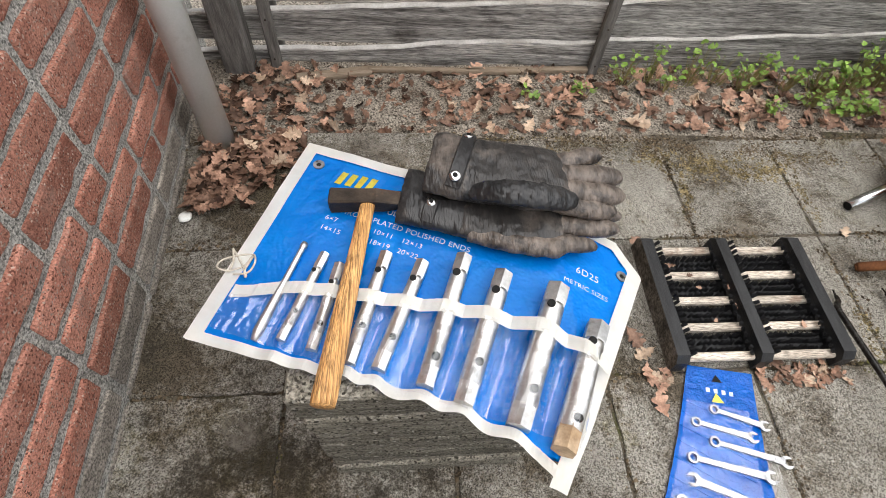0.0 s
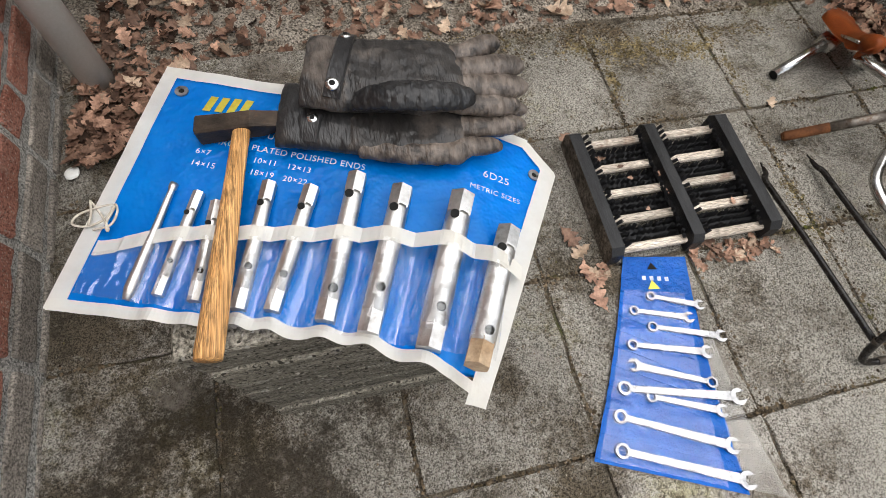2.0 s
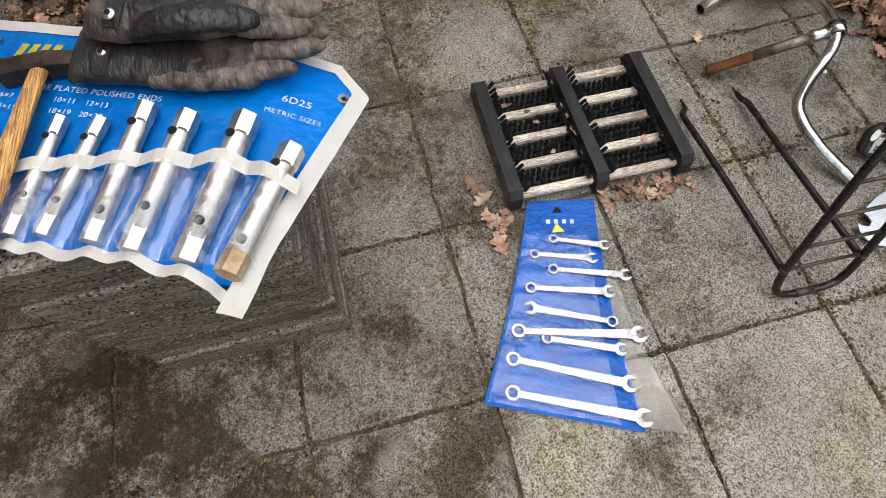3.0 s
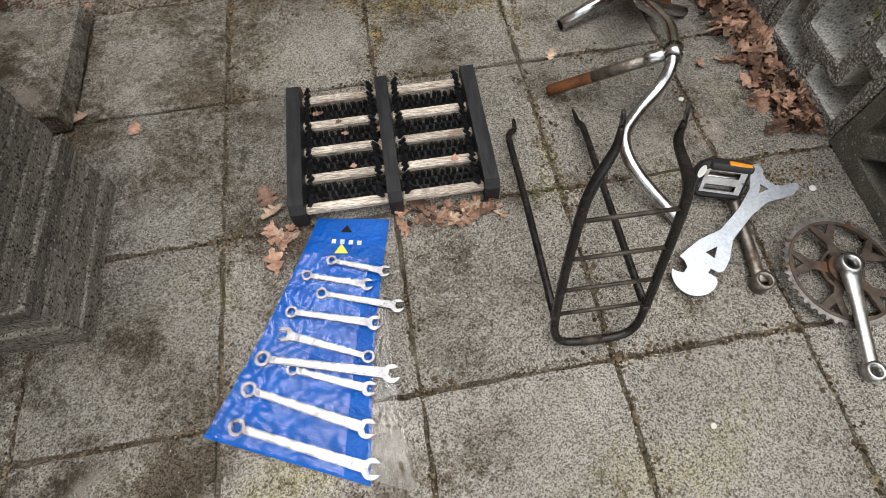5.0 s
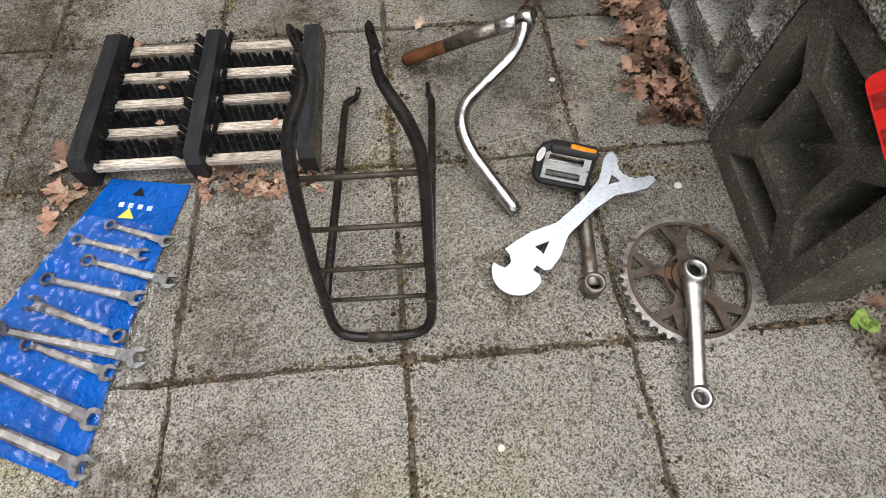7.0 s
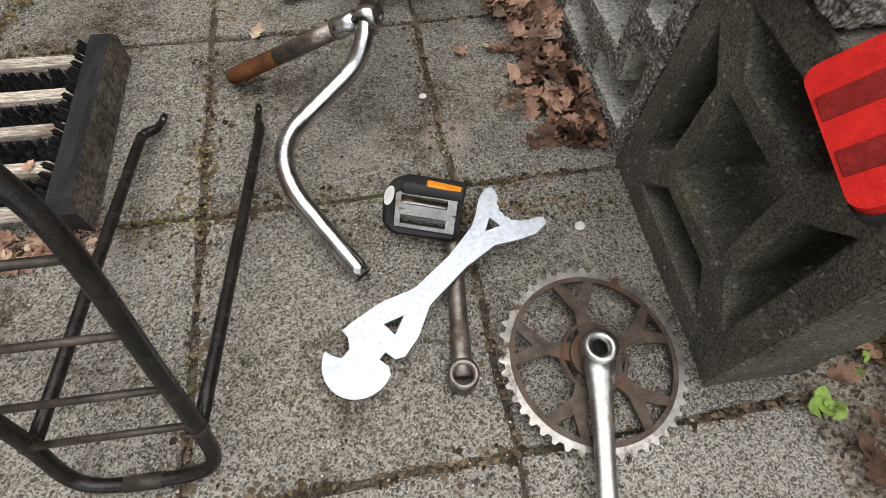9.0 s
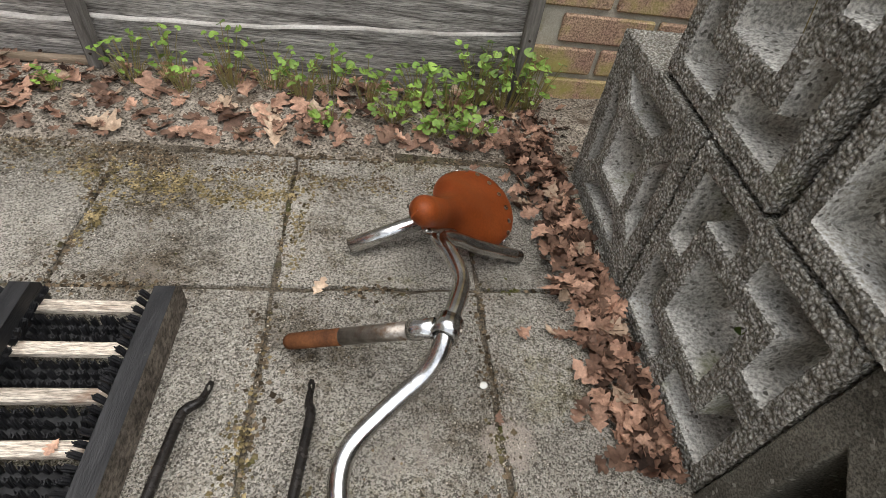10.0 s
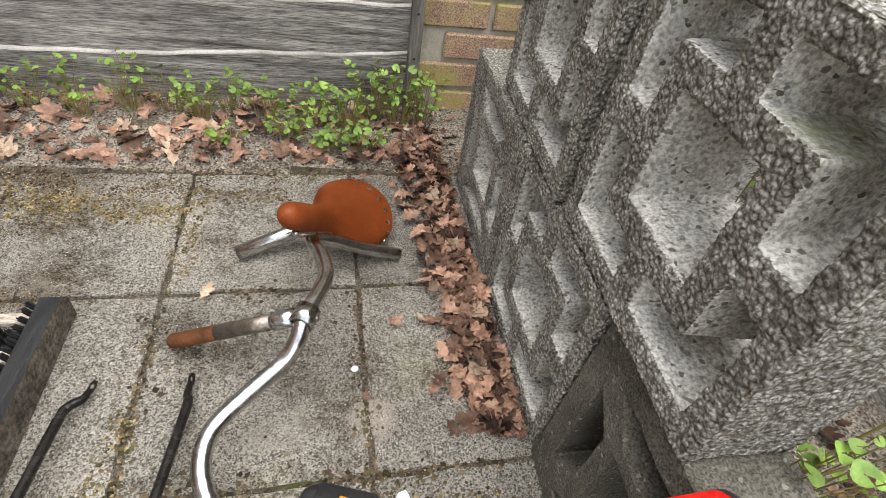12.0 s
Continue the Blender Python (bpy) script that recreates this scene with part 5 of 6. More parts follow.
def loft(bm, rows, seg=22):
    rings = []
    for i, (x, y, z, hw, hh, slant) in enumerate(rows):
        a, b = Vector(rows[max(0, i - 1)][:2]), Vector(rows[min(len(rows) - 1, i + 1)][:2])
        d = (b - a).normalized()
        s = Vector((-d.y, d.x, 0)) + Vector((d.x, d.y, 0)) * slant
        rings.append([bm.verts.new(Vector((x, y, z)) + s * hw * math.cos(t) + Vector((0, 0, 1)) * hh * math.copysign(abs(math.sin(t)) ** 0.75, math.sin(t))) for t in [2 * math.pi * k / seg for k in range(seg)]])
    for q, w in zip(rings, rings[1:]):
        for k in range(seg):
            bm.faces.new((q[k], q[(k + 1) % seg], w[(k + 1) % seg], w[k]))
    bm.faces.new(rings[0][::-1])
    bm.faces.new(rings[-1])
    return bm


def finger(bm, pts, r):
    path = smooth_path(pts, 6)
    n = len(path)
    rad = [1.1 * r * (1 if i < n - 4 else (0.98, 0.9, 0.72, 0.35)[i - n + 4]) * (1 + 0.045 * math.sin(i * 1.7 + r * 900)) for i in range(n)]
    return add_tube(bm, path, rad, 14, flat=0.78, side=(-0.2, 1, 0))


def strap(g, pts, w, thick=0.003):
    path = smooth_path(pts, 6)
    bm = bmesh.new()
    rows = []
    for i, p in enumerate(path):
        d = (path[min(len(path) - 1, i + 1)] - path[max(0, i - 1)]).normalized()
        s = d.cross(Vector((0, 0, 1))).normalized()
        up = s.cross(d).normalized()
        rows.append([bm.verts.new(p + s * w * k + up * thick * e) for k, e in ((-0.5, 0), (-0.42, 1), (0.42, 1), (0.5, 0))])
    for q, r in zip(rows, rows[1:]):
        for k in range(4):
            bm.faces.new((q[k], q[(k + 1) % 4], r[(k + 1) % 4], r[k]))
    bm.faces.new(rows[0])
    bm.faces.new(rows[-1][::-1])
    return part("strap", bm, M_LEATHER, g, "black leather wrist strap")


def stud(g, p, n, r=0.0062):
    m = Matrix.Translation(p) @ Vector(n).to_track_quat("Z", "Y").to_matrix().to_4x4()
    s = part("snap", add_tube(bmesh.new(), [m @ Vector((0, 0, z)) for z in (0, 0.0012, 0.0024, 0.003)], [r, r, r * 0.82, r * 0.55], 20), M_CHROME, g, "chrome press stud", smooth=True)
    part("snap_centre", prism([circle(0, 0, r * 0.42, 14)], 0.0028, 0.0034, m), M_HOLE, s)


Z1 = ROLL_Z + 0.018
lower = thing("glove", "worn brown-black leather glove lying palm up beneath another", "glove", (0.08, 0.37, ROLL_Z), "pair of gloves")
cuff = loft(bmesh.new(), [(-0.034, 0.423, Z1 - 0.002, 0.045, 0.012, -0.2), (-0.024, 0.419, Z1, 0.044, 0.015, -0.15), (0.012, 0.409, Z1, 0.043, 0.015, 0), (0.05, 0.399, Z1, 0.043, 0.015, 0)])
soft_leather(part("cuff", cuff, M_LEATHER, lower, "black leather cuff", smooth=True), 0.004)
bm = loft(bmesh.new(), [(0.034, 0.402, Z1, 0.042, 0.0145, 0), (0.06, 0.397, Z1, 0.044, 0.016, 0), (0.1, 0.389, Z1 + 0.001, 0.047, 0.017, 0), (0.135, 0.384, Z1, 0.046, 0.016, 0), (0.165, 0.382, Z1, 0.038, 0.012, 0)])
LOWER_FINGERS = [([(0.05, 0.369, Z1 - 0.002), (0.09, 0.354, Z1), (0.13, 0.345, Z1), (0.171, 0.343, Z1 - 0.001)], 0.0145), ([(0.12, 0.362, Z1), (0.165, 0.35, Z1), (0.206, 0.347, Z1 - 0.004)], 0.0115), ([(0.12, 0.382, Z1), (0.19, 0.374, Z1), (0.24, 0.375, Z1 - 0.004)], 0.0135), ([(0.12, 0.404, Z1), (0.19, 0.401, Z1), (0.247, 0.394, Z1 - 0.003)], 0.0135)]
soft_leather(part("palm", bm, M_LEATHER_BACK, lower, "creased black leather palm", smooth=True), 0.006)
for pts, r in LOWER_FINGERS:
    soft_leather(part("finger", finger(bmesh.new(), pts, r), M_LEATHER_PALM, lower, smooth=True), 0.005, 0.002)
strap(lower, [(0.006, 0.402, Z1 + 0.015), (0.001, 0.387, Z1 + 0.0135), (-0.003, 0.374, Z1 + 0.006)], 0.017)
stud(lower, (0.003, 0.396, Z1 + 0.0165), (-0.05, -0.2, 1))

Z2 = ROLL_Z + 0.047
upper = thing("glove", "black leather glove with wrist strap, fingers scuffed brown", "glove", (0.1, 0.43, ROLL_Z + 0.03), "pair of gloves")
bm = loft(bmesh.new(), [(0.0, 0.454, Z2, 0.049, 0.012, -0.2), (0.012, 0.449, Z2 + 0.001, 0.051, 0.016, -0.15), (0.045, 0.44, Z2 + 0.002, 0.05, 0.019, 0), (0.085, 0.433, Z2 + 0.002, 0.05, 0.019, 0), (0.12, 0.428, Z2 + 0.001, 0.051, 0.019, 0), (0.15, 0.428, Z2, 0.049, 0.017, 0), (0.17, 0.43, Z2 - 0.001, 0.042, 0.012, 0)])
soft_leather(part("back_of_hand", bm, M_LEATHER_BACK, upper, smooth=True), 0.0055)
UPPER_FINGERS = [([(0.135, 0.455, Z2 - 0.001), (0.178, 0.457, Z2), (0.2, 0.466, Z2), (0.226, 0.471, Z2 - 0.003)], 0.0125), ([(0.135, 0.434, Z2), (0.2, 0.432, Z2 + 0.001), (0.247, 0.434, Z2 - 0.003)], 0.0142), ([(0.135, 0.415, Z2), (0.2, 0.407, Z2 - 0.003), (0.246, 0.408, Z2 - 0.009)], 0.0145), ([(0.135, 0.4, Z2 - 0.003), (0.18, 0.39, Z2 - 0.009), (0.232, 0.388, Z2 - 0.016)], 0.014)]
for pts, r in UPPER_FINGERS:
    soft_leather(part("finger", finger(bmesh.new(), pts, r), M_LEATHER_PALM, upper, "scuffed brown leather finger", smooth=True), 0.005, 0.002)
bm = bmesh.new()
path = smooth_path([(0.05, 0.4, Z2 + 0.006), (0.085, 0.386, Z2 + 0.022), (0.125, 0.381, Z2 + 0.022), (0.16, 0.388, Z2 + 0.008), (0.176, 0.393, Z2 + 0.003)], 7)
n = len(path)
add_tube(bm, path, [(0.008 + 0.0095 * math.sin(math.pi * min(1, 0.12 + i / n * 0.86)) ** 0.7) * (1 + 0.06 * (i % 2)) for i in range(n)], 16, flat=0.62, side=(0, 1, 0))
thumb = part("thumb", bm, M_LEATHER, upper, "glossy black puckered thumb", smooth=True)
soft_leather(thumb, 0.0045, 0.0016, 0.011)
strap(upper, [(0.054, 0.494, Z2 + 0.002), (0.05, 0.476, Z2 + 0.0165), (0.041, 0.444, Z2 + 0.0215), (0.031, 0.412, Z2 + 0.019), (0.026, 0.4, Z2 + 0.012)], 0.019)
stud(upper, (0.0295, 0.409, Z2 + 0.0215), (0.0, -0.25, 1), 0.0075)
stud(upper, (0.0497, 0.478, Z2 + 0.0185), (0.05, 0.35, 1))


# ---- spanner pouch ----
def build_pouch():
    p = thing("spanner_pouch", "blue vinyl spanner pouch with clear pockets, flat on the paving", "pouch", (0.52, 0.13, 0))
    TL, TR, BR, BL = Vector((0.531, 0.358)), Vector((0.657, 0.338)), Vector((0.598, -0.088)), Vector((0.357, 0.008))

    def at(a, b, lift=0.0):
        l = TL.lerp(BL, b) + Vector((-0.012, 0.004)) * math.sin(b * math.pi) * -0.6
        r = TR.lerp(BR, b) + Vector((-0.010, 0)) * math.sin(b * math.pi)
        q = l.lerp(r, a)
        k = max(0, b - 0.2)
        z = 0.005 + 0.0012 * noise.noise(Vector((q.x * 25, q.y * 25, 3))) + min(1, k * 8) * 0.0013 * (1 + math.sin(b * 52 + 2 * noise.noise(Vector((a * 3, b * 5, 0)))))
        return Vector((q.x, q.y, z + lift))

    part("back_sheet", sheet(at, 40, 70, 0.0016), M_BLUE_POUCH, p, smooth=True)
    film = sheet(lambda a, b: at(0.02 + a * 0.83, 0.19 + b * 0.8, 0.0094 + 0.0042 * abs(noise.noise(Vector((a * 9, b * 22, 8)))) + 0.0022 * abs(noise.noise(Vector((a * 20 + b * 9, b * 40, 3))))), 80, 140)
    film_part("pocket_film", film, M_FILM_POUCH, p, "clear wrinkled plastic pocket front")
    flap = sheet(lambda a, b: at(0.98 + a * (0.13 + 0.16 * b), 0.38 + b * 0.6, 0.002 + 0.003 * noise.noise(Vector((a * 9, b * 16, 2))) + 0.002 * a), 14, 50)
    film_part("loose_film", flap, M_FILM_POUCH, p, "loose clear plastic edge")
    for k in range(10):
        ba, bb = 0.19 + 0.0755 * k + 0.0035 * k * (k - 5), 0.265 + 0.079 * k
        weld = [at(q, min(0.985, ba + (bb - ba) * q), 0.0016) for q in (0.01, 0.2, 0.4, 0.6, 0.84)]
        part("weld", tube(smooth_path(weld, 4), 0.0011, 6, flat=0.6), M_BLUE_POUCH, p, smooth=True)
    c = at(0.45, 0.055, 0.0008)
    part("hang_hole", prism([[(c.x - 0.011, c.y - 0.004), (c.x + 0.009, c.y - 0.007), (c.x + 0.001, c.y + 0.009)]], c.z, c.z + 0.0006), M_HOLE, p)
    for k in range(4):
        q = at(0.33 + 0.11 * k, 0.115, 0.0008)
        part("print_mark", box(Matrix.Translation(q) @ pose(0, 0, 0, 0, 0, -9), 0.0075, 0.0085, 0.0005), M_PRINT, p, "pale printed mark")
    q = at(0.45, 0.15, 0.0008)
    part("print_badge", prism([[(q.x - 0.012, q.y - 0.007), (q.x + 0.012, q.y - 0.01), (q.x + 0.002, q.y + 0.01)]], q.z, q.z + 0.0006), M_PRINT_YELLOW, p, "yellow printed triangle")
    return p


build_pouch()
SPANNERS = [((0.554, 0.268), (0.641, 0.236), 0), ((0.512, 0.246), (0.611, 0.216), 0), ((0.536, 0.21), (0.658, 0.172), 0), ((0.487, 0.184), (0.619, 0.148), 0), ((0.606, 0.095), (0.477, 0.148), 0), ((0.489, 0.09), (0.604, 0.046), 0), ((0.444, 0.112), (0.64, 0.063), 0.004), ((0.423, 0.068), (0.598, -0.011), 0), ((0.408, 0.015), (0.601, -0.066), 0)]


def build_spanner(a, b, lift):
    d = Vector((b[0] - a[0], b[1] - a[1], 0))
    L = d.length
    m = Matrix.Translation((a[0], a[1], 0.0112 + lift)) @ pose(0, 0, 0, 0, 0, math.degrees(math.atan2(d.y, d.x)))
    s = thing("combination_spanner", "satin chrome combination spanner in the blue pouch", "spanner", (a[0], a[1], 0.009), "spanners in the pouch")
    r = 0.0055 + L * 0.033
    j = r * 1.18
    w = r * 0.52
    t = 0.0016 + L * 0.006
    part("ring_end", prism([circle(0, 0, r, 28), circle(0, 0, r * 0.66, 12)], -t * 1.3, t * 1.3, m), M_SPANNER, s)
    part("shank", prism([[(r * 0.9, -w * 0.85), (L * 0.5, -w), (L - j * 0.85, -w * 1.25), (L - j * 0.85, w * 1.25), (L * 0.5, w), (r * 0.9, w * 0.85)]], -t, t, m), M_SPANNER, s)
    part("shank_panel", prism([[(r * 1.7, -w * 0.5), (L - j * 2.1, -w * 0.62), (L - j * 2.1, w * 0.62), (r * 1.7, w * 0.5)]], t, t + 0.0005, m), M_TOOL, s)
    c = math.radians(15)
    jaw = [(j * math.cos(q), j * math.sin(q)) for q in [math.radians(42 + (360 - 84) * i / 26) for i in range(27)]]
    notch = [(j * 0.95, -j * 0.5), (-j * 0.15, -j * 0.5), (-j * 0.35, 0), (-j * 0.15, j * 0.5), (j * 0.95, j * 0.5)]
    loop = [(x * math.cos(c) - y * math.sin(c) + L, x * math.sin(c) + y * math.cos(c)) for x, y in jaw + notch]
    part("open_jaw", prism([loop], -t * 1.15, t * 1.15, m), M_SPANNER, s)


for a, b, lift in SPANNERS:
    build_spanner(a, b, lift)


# ---- fallen leaves ----
def leaf_mesh(seed, lobes=3.5):
    r = random.Random(seed)
    nu, nv = 20, 4
    curl, fold, twist, cup = r.uniform(-0.4, 1.5), r.uniform(0.05, 0.6), r.uniform(-0.5, 0.5), r.uniform(-0.5, 0.9)

    def f(a, b):
        s = max(0, (a - 0.1) / 0.9)
        lobe = abs(math.cos(math.pi * lobes * s + 0.3 * seed))
        edge = 0.012 + 0.33 * math.sin(min(1, s ** 1.2 * 1.02) * math.pi) ** 0.75 * (0.32 + 0.68 * lobe)
        y = (b * 2 - 1) * edge
        x = a + 0.25 * abs(y) * lobe
        z = curl * (a - 0.5) ** 2 * 0.6 + fold * abs(y) * 0.6 + cup * y * y * 1.6 + twist * y * a + 0.06 * noise.noise(Vector((a * 4, y * 6, seed)))
        return Vector((x - 0.5, y, z))

    return mesh_of(sheet(f, nu, nv), "oak_leaf", True)


LEAVES = [leaf_mesh(s, 3 + s % 2) for s in range(8)]
for k, me in enumerate(LEAVES):
    me.materials.append(M_LEAF_PALE if k % 3 == 2 else M_LEAF)


def put_leaf(x, y, size, z=None, tilt=14):
    me = LEAVES[rng.randrange(8)]
    ob = new("oak_leaf", me)
    zz = (max(0.002, ground_height(x, y)) if z is None else z) + size * 0.06
    ob.matrix_basis = Matrix.Translation((x, y, zz)) @ pose(0, 0, 0, rng.uniform(-tilt, tilt), rng.uniform(-tilt, tilt), rng.uniform(0, 360)) @ Matrix.Scale(size, 4)
    tagged(ob, "dry brown lobed oak leaf lying on the ground", "leaf", "fallen oak leaves")


for x, y, s in ((0.457, 0.277, 0.055), (0.17, 0.618, 0.045), (1.022, 0.684, 0.035), (0.06, 0.66, 0.04), (0.705, 0.365, 0.05), (0.435, 0.42, 0.06), (0.452, 0.382, 0.05), (0.447, 0.345, 0.045), (0.465, 0.33, 0.05), (1.322, 0.62, 0.035), (1.362, 0.625, 0.03), (1.27, 0.49, 0.022), (0.5, 0.66, 0.035)):
    put_leaf(x, y, s)
for _ in range(26):
    put_leaf(rng.choice((rng.uniform(0.46, 0.515), rng.uniform(0.675, 0.86), rng.uniform(0.675, 0.86))), rng.gauss(0.335, 0.012), rng.uniform(0.018, 0.036))
for _ in range(8):
    put_leaf(0.67 + rng.uniform(-0.13, 0.13), rng.uniform(0.38, 0.6), rng.uniform(0.015, 0.03), 0.034)
for _ in range(150):
    x = rng.uniform(0.05, 1.45)
    put_leaf(x, rng.uniform(1.02, 1.24) + 0.05 * (x - 0.5), rng.uniform(0.032, 0.08), None, 28)
for _ in range(45):
    y = rng.uniform(0.45, 1.1)
    put_leaf(1.455 - 0.05 * (y - 0.84) - abs(rng.gauss(0, 0.045)) - 0.015, y, rng.uniform(0.03, 0.048), 0.012 + rng.uniform(0, 0.012), 25)
for _ in range(50):
    put_leaf(-0.44 + abs(rng.gauss(0, 0.12)) - 0.03, rng.uniform(0.86, 1.2), rng.uniform(0.035, 0.06), 0.016 + rng.uniform(0, 0.015), 28)


def litter(name, label, places, material):
    """Leaves beyond counting, as one object."""
    verts, faces = [], []
    for x, y, z, s, t in places:
        src = LEAVES[rng.randrange(8)]
        m = Matrix.Translation((x, y, z)) @ pose(0, 0, 0, rng.uniform(-t, t), rng.uniform(-t, t), rng.uniform(0, 360)) @ Matrix.Scale(s, 4)
        o = len(verts)
        verts += [m @ v.co for v in src.vertices]
        faces += [[o + i for i in p.vertices] for p in src.polygons]
    me = bpy.data.meshes.new(name)
    me.from_pydata(verts, [], faces)
    me.materials.append(material)
    for p in me.polygons:
        p.use_smooth = True
    return tagged(new(name, me), label, "leaf litter", kind="stuff")


places = []
for _ in range(400):
    y = rng.uniform(0.72, 1.22)
    w = 0.05 + 0.16 * max(0, min(1, (y - 0.72) / 0.25))
    places.append((-0.53 + 0.02 * (1 - y) + abs(rng.gauss(0, w)), y, rng.uniform(0.004, 0.026), rng.uniform(0.025, 0.05), 35))
for _ in range(650):
    y = rng.uniform(0.42, 1.2)
    places.append((1.462 - 0.055 * (y - 0.84) - abs(rng.gauss(0, 0.04 + 0.05 * max(0, y - 0.85))), y, rng.uniform(0.003, 0.022), rng.uniform(0.022, 0.048), 40))
for _ in range(700):
    x = rng.uniform(-0.4, 1.5)
    places.append((x, rng.uniform(1.0, 1.26) + 0.05 * (x - 0.6), 0.014 + rng.uniform(0, 0.01), rng.uniform(0.012, 0.035), 30))
for _ in range(420):
    places.append((rng.uniform(1.6, 2.2), rng.uniform(-0.2, 1.25), 0.012 + rng.uniform(0, 0.02), rng.uniform(0.025, 0.06), 30))
for _ in range(60):
    places.append((rng.uniform(0.675, 0.86), rng.gauss(0.338, 0.012), 0.004, rng.uniform(0.012, 0.025), 30))
litter("leaf_litter", "brown curled oak leaf litter along the walls and bed", places, M_LEAF_DARK)


# ---- bed plants ----
def build_plant(x, y, n, spread, high, seed):
    r = random.Random(seed)
    z0 = ground_height(x, y)
    p = thing("bed_plant", "small green herb with round leaves in the soil bed", "plant", (x, y, z0), "herbs along the fence")
    stems = bmesh.new()
    for k in range(n):
        a = r.uniform(0, 2 * math.pi)
        d = spread * math.sqrt(r.random())
        top = Vector((x + d * math.cos(a), y + d * math.sin(a) * 0.7, z0 + high * r.uniform(0.25, 1)))
        base = Vector((x + 0.3 * d * math.cos(a), y + 0.3 * d * math.sin(a), z0))
        add_tube(stems, [base, base.lerp(top, 0.55) + Vector((0, 0, high * 0.12)), top], [0.0009, 0.0008, 0.0006], 5)
        size = r.uniform(0.0035, 0.011)
        m = Matrix.Translation(top) @ pose(0, 0, 0, r.uniform(-40, 40), r.uniform(-40, 40), r.uniform(0, 360))
        pts = [(size * (1 + 0.08 * math.sin(3 * t)) * math.cos(t), size * math.sin(t), 0.18 * size * math.cos(2 * t)) for t in [0.35 + (2 * math.pi - 0.7) * i / 12 for i in range(13)]]
        bl = bmesh.new()
        c = bl.verts.new(m @ Vector((0, 0, -0.12 * size)))
        vs = [bl.verts.new(m @ Vector(q)) for q in pts]
        for i in range(12):
            bl.faces.new((c, vs[i], vs[i + 1]))
        part("leaf", bl, M_GREEN, p, smooth=True)
    part("stem", stems, M_STEM, p)
    return p


spots = [(0.585, 1.2, 14, 0.05, 0.09), (0.66, 1.2, 10, 0.04, 0.11), (0.7, 1.16, 8, 0.035, 0.07), (0.78, 1.2, 14, 0.05, 0.12), (0.86, 1.21, 12, 0.05, 0.11), (0.93, 1.18, 16, 0.05, 0.09), (0.98, 1.22, 12, 0.05, 0.11), (1.06, 1.19, 12, 0.045, 0.09), (1.12, 1.13, 20, 0.05, 0.07), (1.17, 1.2, 20, 0.05, 0.1), (1.24, 1.18, 22, 0.055, 0.1), (1.3, 1.22, 26, 0.06, 0.13), (1.36, 1.2, 26, 0.06, 0.13), (1.42, 1.22, 20, 0.05, 0.12), (1.2, 1.1, 20, 0.05, 0.06), (1.28, 1.11, 18, 0.05, 0.06), (0.46, 1.14, 10, 0.035, 0.05), (0.3, 1.12, 6, 0.03, 0.03), (0.99, 1.1, 12, 0.04, 0.05), (1.7, 0.3, 26, 0.09, 0.1), (1.68, 0.12, 26, 0.09, 0.08), (1.66, 0.55, 26, 0.09, 0.12), (1.72, 0.8, 20, 0.1, 0.12), (1.64, 0.4, 22, 0.07, 0.3), (1.66, 0.62, 18, 0.07, 0.3), (1.6, 0.06, 5, 0.015, 0.025), (1.63, 0.5, 40, 0.1, 0.45), (1.64, 0.75, 36, 0.1, 0.5), (1.65, 0.28, 40, 0.09, 0.38), (1.7, 0.0, 30, 0.09, 0.1), (1.66, -0.1, 24, 0.06, 0.06)]
for k, (x, y, n, sp, hi) in enumerate(spots):
    build_plant(x, y, int(n * 1.75), sp * 1.15, hi * 1.05, 100 + k)

# ---- small things ----
for x, y, s, nm, lb in ((-0.518, 0.706, 0.016, "white_pebble", "white shell-like pebble beside the brick wall"), (1.1, -0.07, 0.0042, "white_pebble", "small white chip on the paving"), (1.418, 0.3, 0.006, "white_pebble", "small white chip on the paving"), (1.255, 0.535, 0.005, "white_pebble", "small white chip on the paving")):
    bm = bmesh.new()
    bmesh.ops.create_icosphere(bm, subdivisions=2, radius=s)
    for v in bm.verts:
        v.co += 0.25 * s * Vector((noise.noise(v.co * 90), noise.noise(v.co * 90 + Vector((5, 0, 0))), noise.noise(v.co * 90 + Vector((0, 5, 0)))))
        v.co.z *= 0.25
    bmesh.ops.translate(bm, vec=(x, y, s * 0.35), verts=bm.verts)
    single(nm, bm, M_WHITE_CHIP, lb, "pebble", smooth=True)


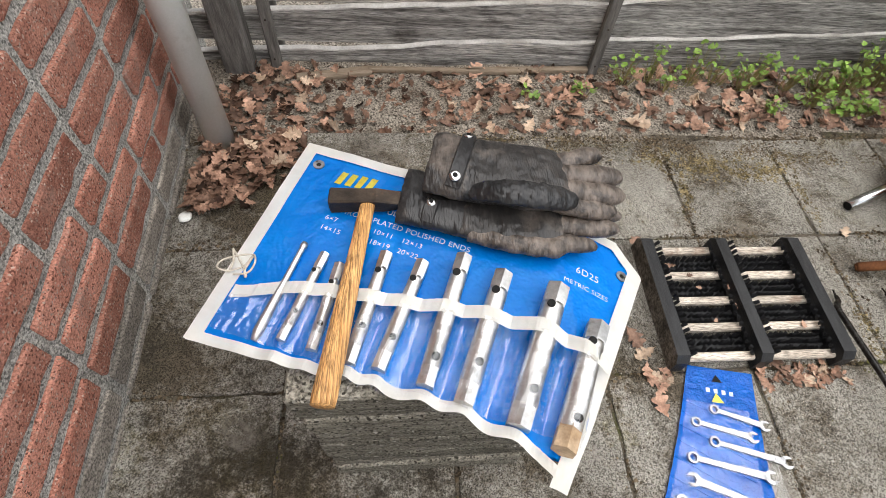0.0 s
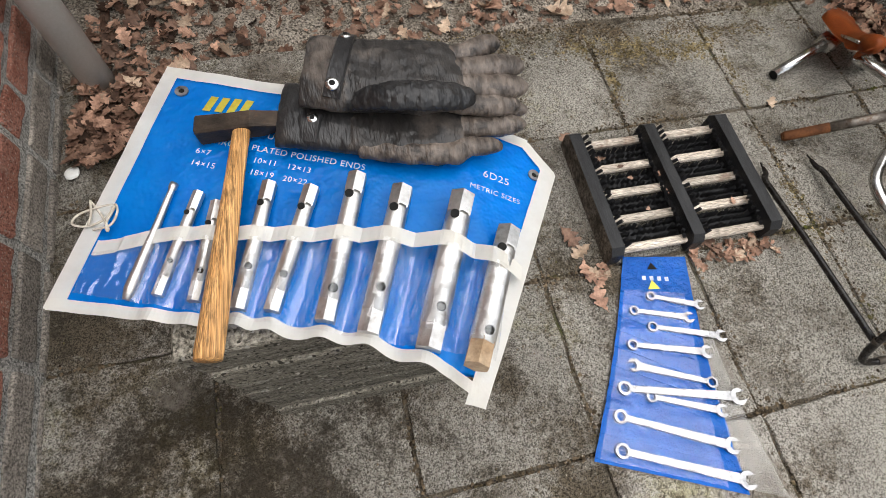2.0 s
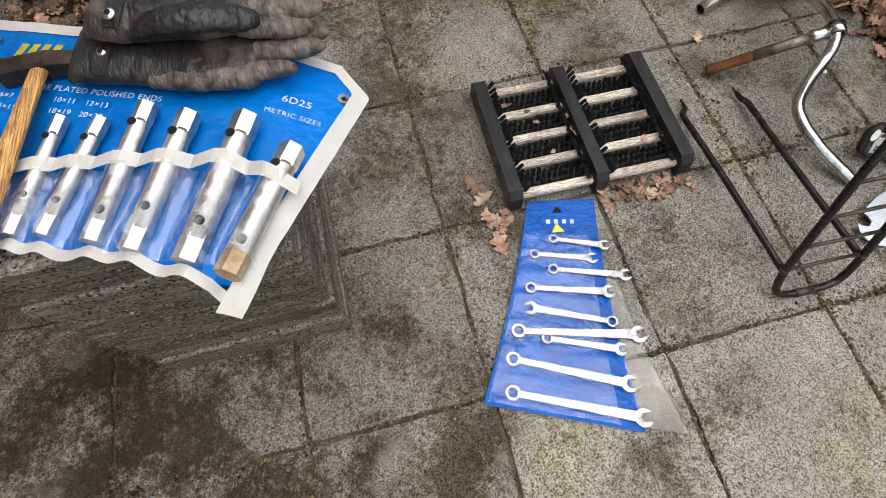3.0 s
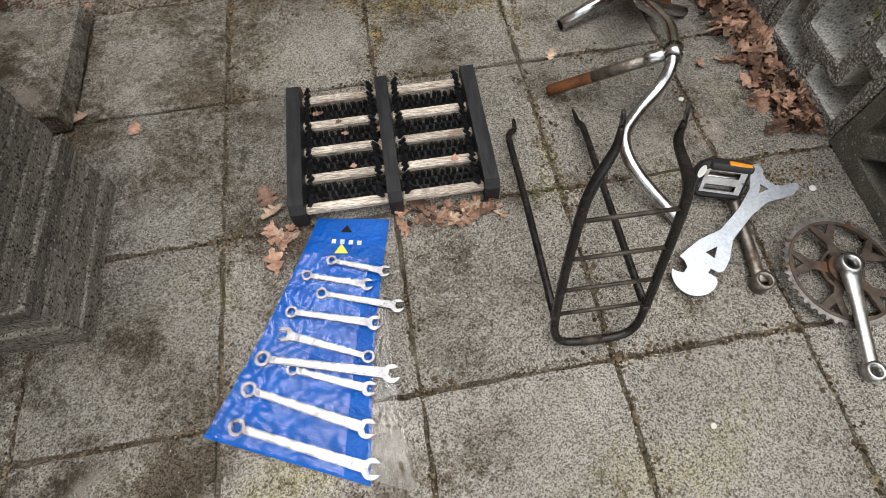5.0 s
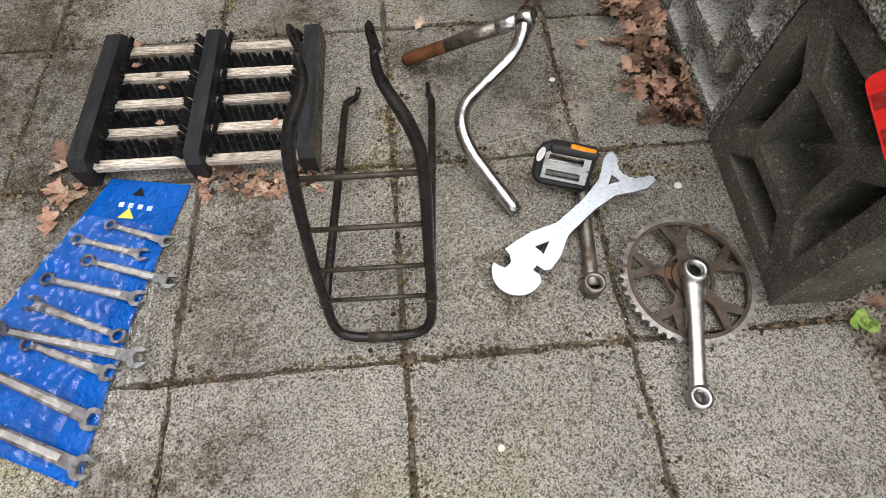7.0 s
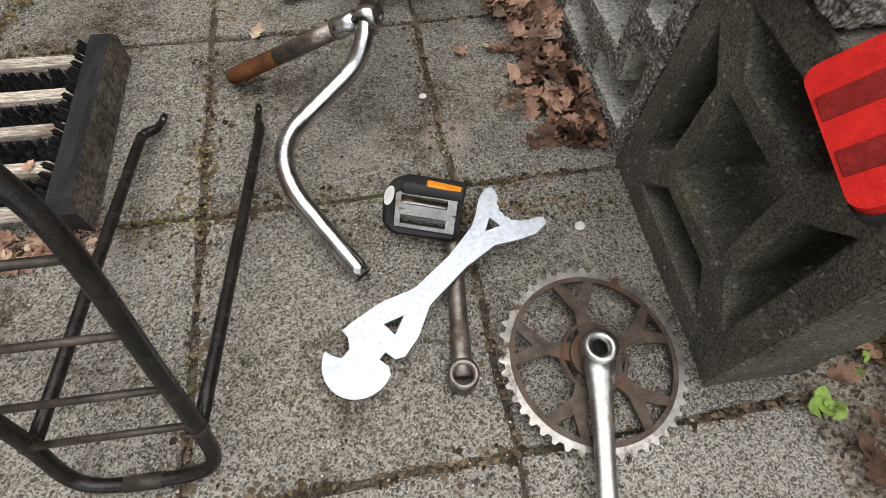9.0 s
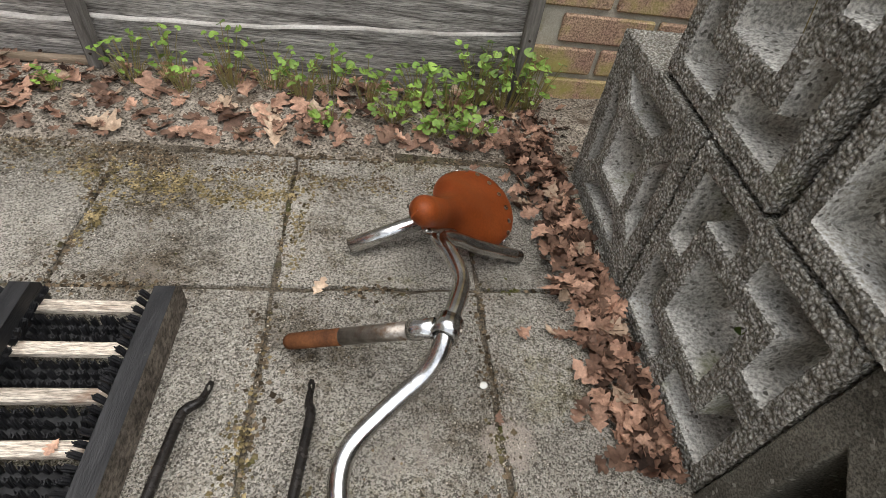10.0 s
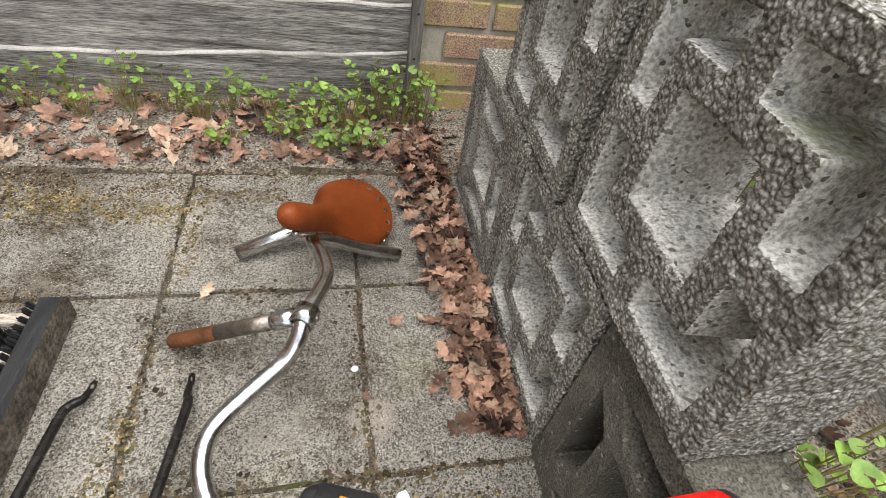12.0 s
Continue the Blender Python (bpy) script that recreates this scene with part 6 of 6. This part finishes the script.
# ---- paving, piece by piece ----
def build_paving():
    pav = tagged(new("pavement"), "square grey concrete pavers with dark mossy joints", "pavement", kind="structure")
    meshes = []
    for k in range(5):
        bm = box(Matrix(), PITCH_X - 0.0065, PITCH_Y - 0.007, 0.04, 0.004, 2)
        bmesh.ops.subdivide_edges(bm, edges=[e for e in bm.edges if e.calc_length() > 0.1], cuts=14)
        for v in bm.verts:
            v.co.x += 0.0042 * noise.noise(v.co * 24 + Vector((k, 0, 0))) + 0.0015 * noise.noise(v.co * 90)
            v.co.y += 0.0042 * noise.noise(v.co * 24 + Vector((0, k, 0))) + 0.0015 * noise.noise(v.co * 90 + Vector((4, 0, 0)))
        meshes.append(mesh_of(bm, "paver"))
        meshes[-1].materials.append(M_TILE)
    pale = [me.copy() for me in meshes]
    for me in pale:
        me.materials[0] = M_TILE_PALE
    n = 0
    for i in range(-6, 2):
        for j in range(-4, 3):
            c = GRID @ Vector(((i + 0.5) * PITCH_X, (j + 0.5) * PITCH_Y, 0))
            if c.x < -0.68 or c.x > 1.75:
                continue
            # Pavers at the front right get the paler copy.
            ob = part("paver", (pale if c.y < 0.05 and c.x > 0.45 else meshes)[n % 5], None, pav)
            ob.matrix_basis = Matrix.Translation((c.x, c.y, -0.02)) @ pose(0, 0, rng.uniform(-0.0022, 0.0022), rng.uniform(-0.35, 0.35), rng.uniform(-0.35, 0.35), 2.5 + rng.uniform(-0.5, 0.5) + (180 if n % 2 else 0))
            n += 1


build_paving()




def build_crumbs():
    """Grit, moss and leaf bits, thickest along the joints."""
    verts, faces = [], []

    def crumb(x, y, z, s):
        t = (0.36 - y) / 0.4
        if -0.05 < t < 1.15 and 0.515 - 0.17 * t < x < 0.675 - 0.03 * t:
            return
        o = len(verts)
        a = rng.uniform(0, 6.3)
        for k in range(4):
            q = s * rng.uniform(0.6, 1.3)
            verts.append((x + q * math.cos(a + 1.57 * k), y + q * math.sin(a + 1.57 * k), z + s * rng.uniform(-0.1, 0.25)))
        verts.append((x, y, z + s * rng.uniform(0.5, 0.9)))
        faces.extend([(o, o + 1, o + 4), (o + 1, o + 2, o + 4), (o + 2, o + 3, o + 4), (o + 3, o, o + 4)])

    for i in range(-5, 3):
        for _ in range(1100):
            v = rng.uniform(-3.4, 3)
            if noise.noise(Vector((i * 3.3, v * 2.2, 0))) > -0.25:
                p = GRID @ Vector((i * PITCH_X + rng.gauss(0, 0.01), v * PITCH_Y, 0))
                crumb(p.x, p.y, -0.003 + rng.uniform(0, 0.003), rng.uniform(0.0015, 0.005))
    for j in range(-3, 4):
        for _ in range(1600):
            u = rng.uniform(-5.3, 2)
            if noise.noise(Vector((u * 2.2, j * 3.3, 5))) > -0.25:
                p = GRID @ Vector((u * PITCH_X, j * PITCH_Y + rng.gauss(0, 0.01), 0))
                crumb(p.x, p.y, -0.003 + rng.uniform(0, 0.003), rng.uniform(0.0015, 0.005))
    for _ in range(5000):
        x, y = rng.uniform(-0.55, 1.5), rng.uniform(-0.3, 1.05)
        if noise.noise(Vector((x * 5, y * 5, 9))) > -0.1:
            crumb(x, y, 0.0005, rng.uniform(0.0006, 0.0024))
    for cx, cy, sx, sy, n in ((0.3, 0.93, 0.12, 0.04, 900), (0.62, 0.95, 0.1, 0.025, 900), (0.85, 0.955, 0.12, 0.018, 1100), (1.12, 0.96, 0.12, 0.022, 900), (0.33, 0.74, 0.06, 0.06, 500), (0.42, 0.62, 0.035, 0.08, 400), (0.36, 0.42, 0.03, 0.06, 300), (0.93, 0.33, 0.05, 0.02, 160), (1.33, 0.33, 0.07, 0.015, 250)):
        for _ in range(n):
            x, y = rng.gauss(cx, sx), rng.gauss(cy, sy)
            if noise.noise(Vector((x * 16, y * 16, 2))) > -0.05:
                crumb(x, y, 0.0005, rng.uniform(0.001, 0.0034))
    me = bpy.data.meshes.new("crumbs")
    me.from_pydata(verts, [], faces)
    me.materials.append(M_CRUMB)
    tagged(new("ground_grit", me), "dark grit and moss crumbs along the paver joints", "grit", kind="stuff")
    verts.clear()
    faces.clear()
    for cx, cy, sx, sy, n in ((0.735, 0.885, 0.05, 0.026, 1000), (0.78, 0.91, 0.06, 0.02, 500), (0.865, 0.874, 0.045, 0.014, 650), (0.925, 0.89, 0.04, 0.022, 450), (0.62, 0.92, 0.04, 0.02, 500), (1.0, 0.93, 0.08, 0.016, 500), (0.665, 0.8, 0.008, 0.03, 350), (0.975, 0.8, 0.008, 0.05, 300), (0.96, 0.42, 0.01, 0.06, 350), (1.31, 0.335, 0.09, 0.01, 350), (0.32, 0.95, 0.1, 0.03, 600)):
        for _ in range(n):
            x, y = rng.gauss(cx, sx), rng.gauss(cy, sy)
            if noise.noise(Vector((x * 40, y * 40, 6))) > rng.uniform(-0.4, 0.3):
                crumb(x, y, 0.0004, rng.uniform(0.001, 0.0036))
    me = bpy.data.meshes.new("moss_crumbs")
    me.from_pydata(verts, [], faces)
    me.materials.append(M_MOSS)
    tagged(new("moss_tufts", me), "olive and tan moss crumbs strewn over the pavers", "moss", kind="stuff")
    verts.clear()
    faces.clear()
    for _ in range(15000):
        x, y = rng.uniform(0.25, 1.5), rng.uniform(-0.4, 1.0)
        crumb(x, y, 0.0003, rng.uniform(0.0005, 0.0016))
    for k in range(700):
        cx, cy = SAND if k < 500 else (0.972, 0.765)
        x, y = rng.gauss(cx, 0.018), rng.gauss(cy, 0.018)
        crumb(x, y, 0.0003, rng.uniform(0.0005, 0.0014))
    me = bpy.data.meshes.new("loose_grit")
    me.from_pydata(verts, [], faces)
    me.materials.append(M_GRIT)
    tagged(new("loose_grit", me), "pale sand grains and tiny chips strewn over the pavers", "grit", kind="stuff")


build_crumbs()
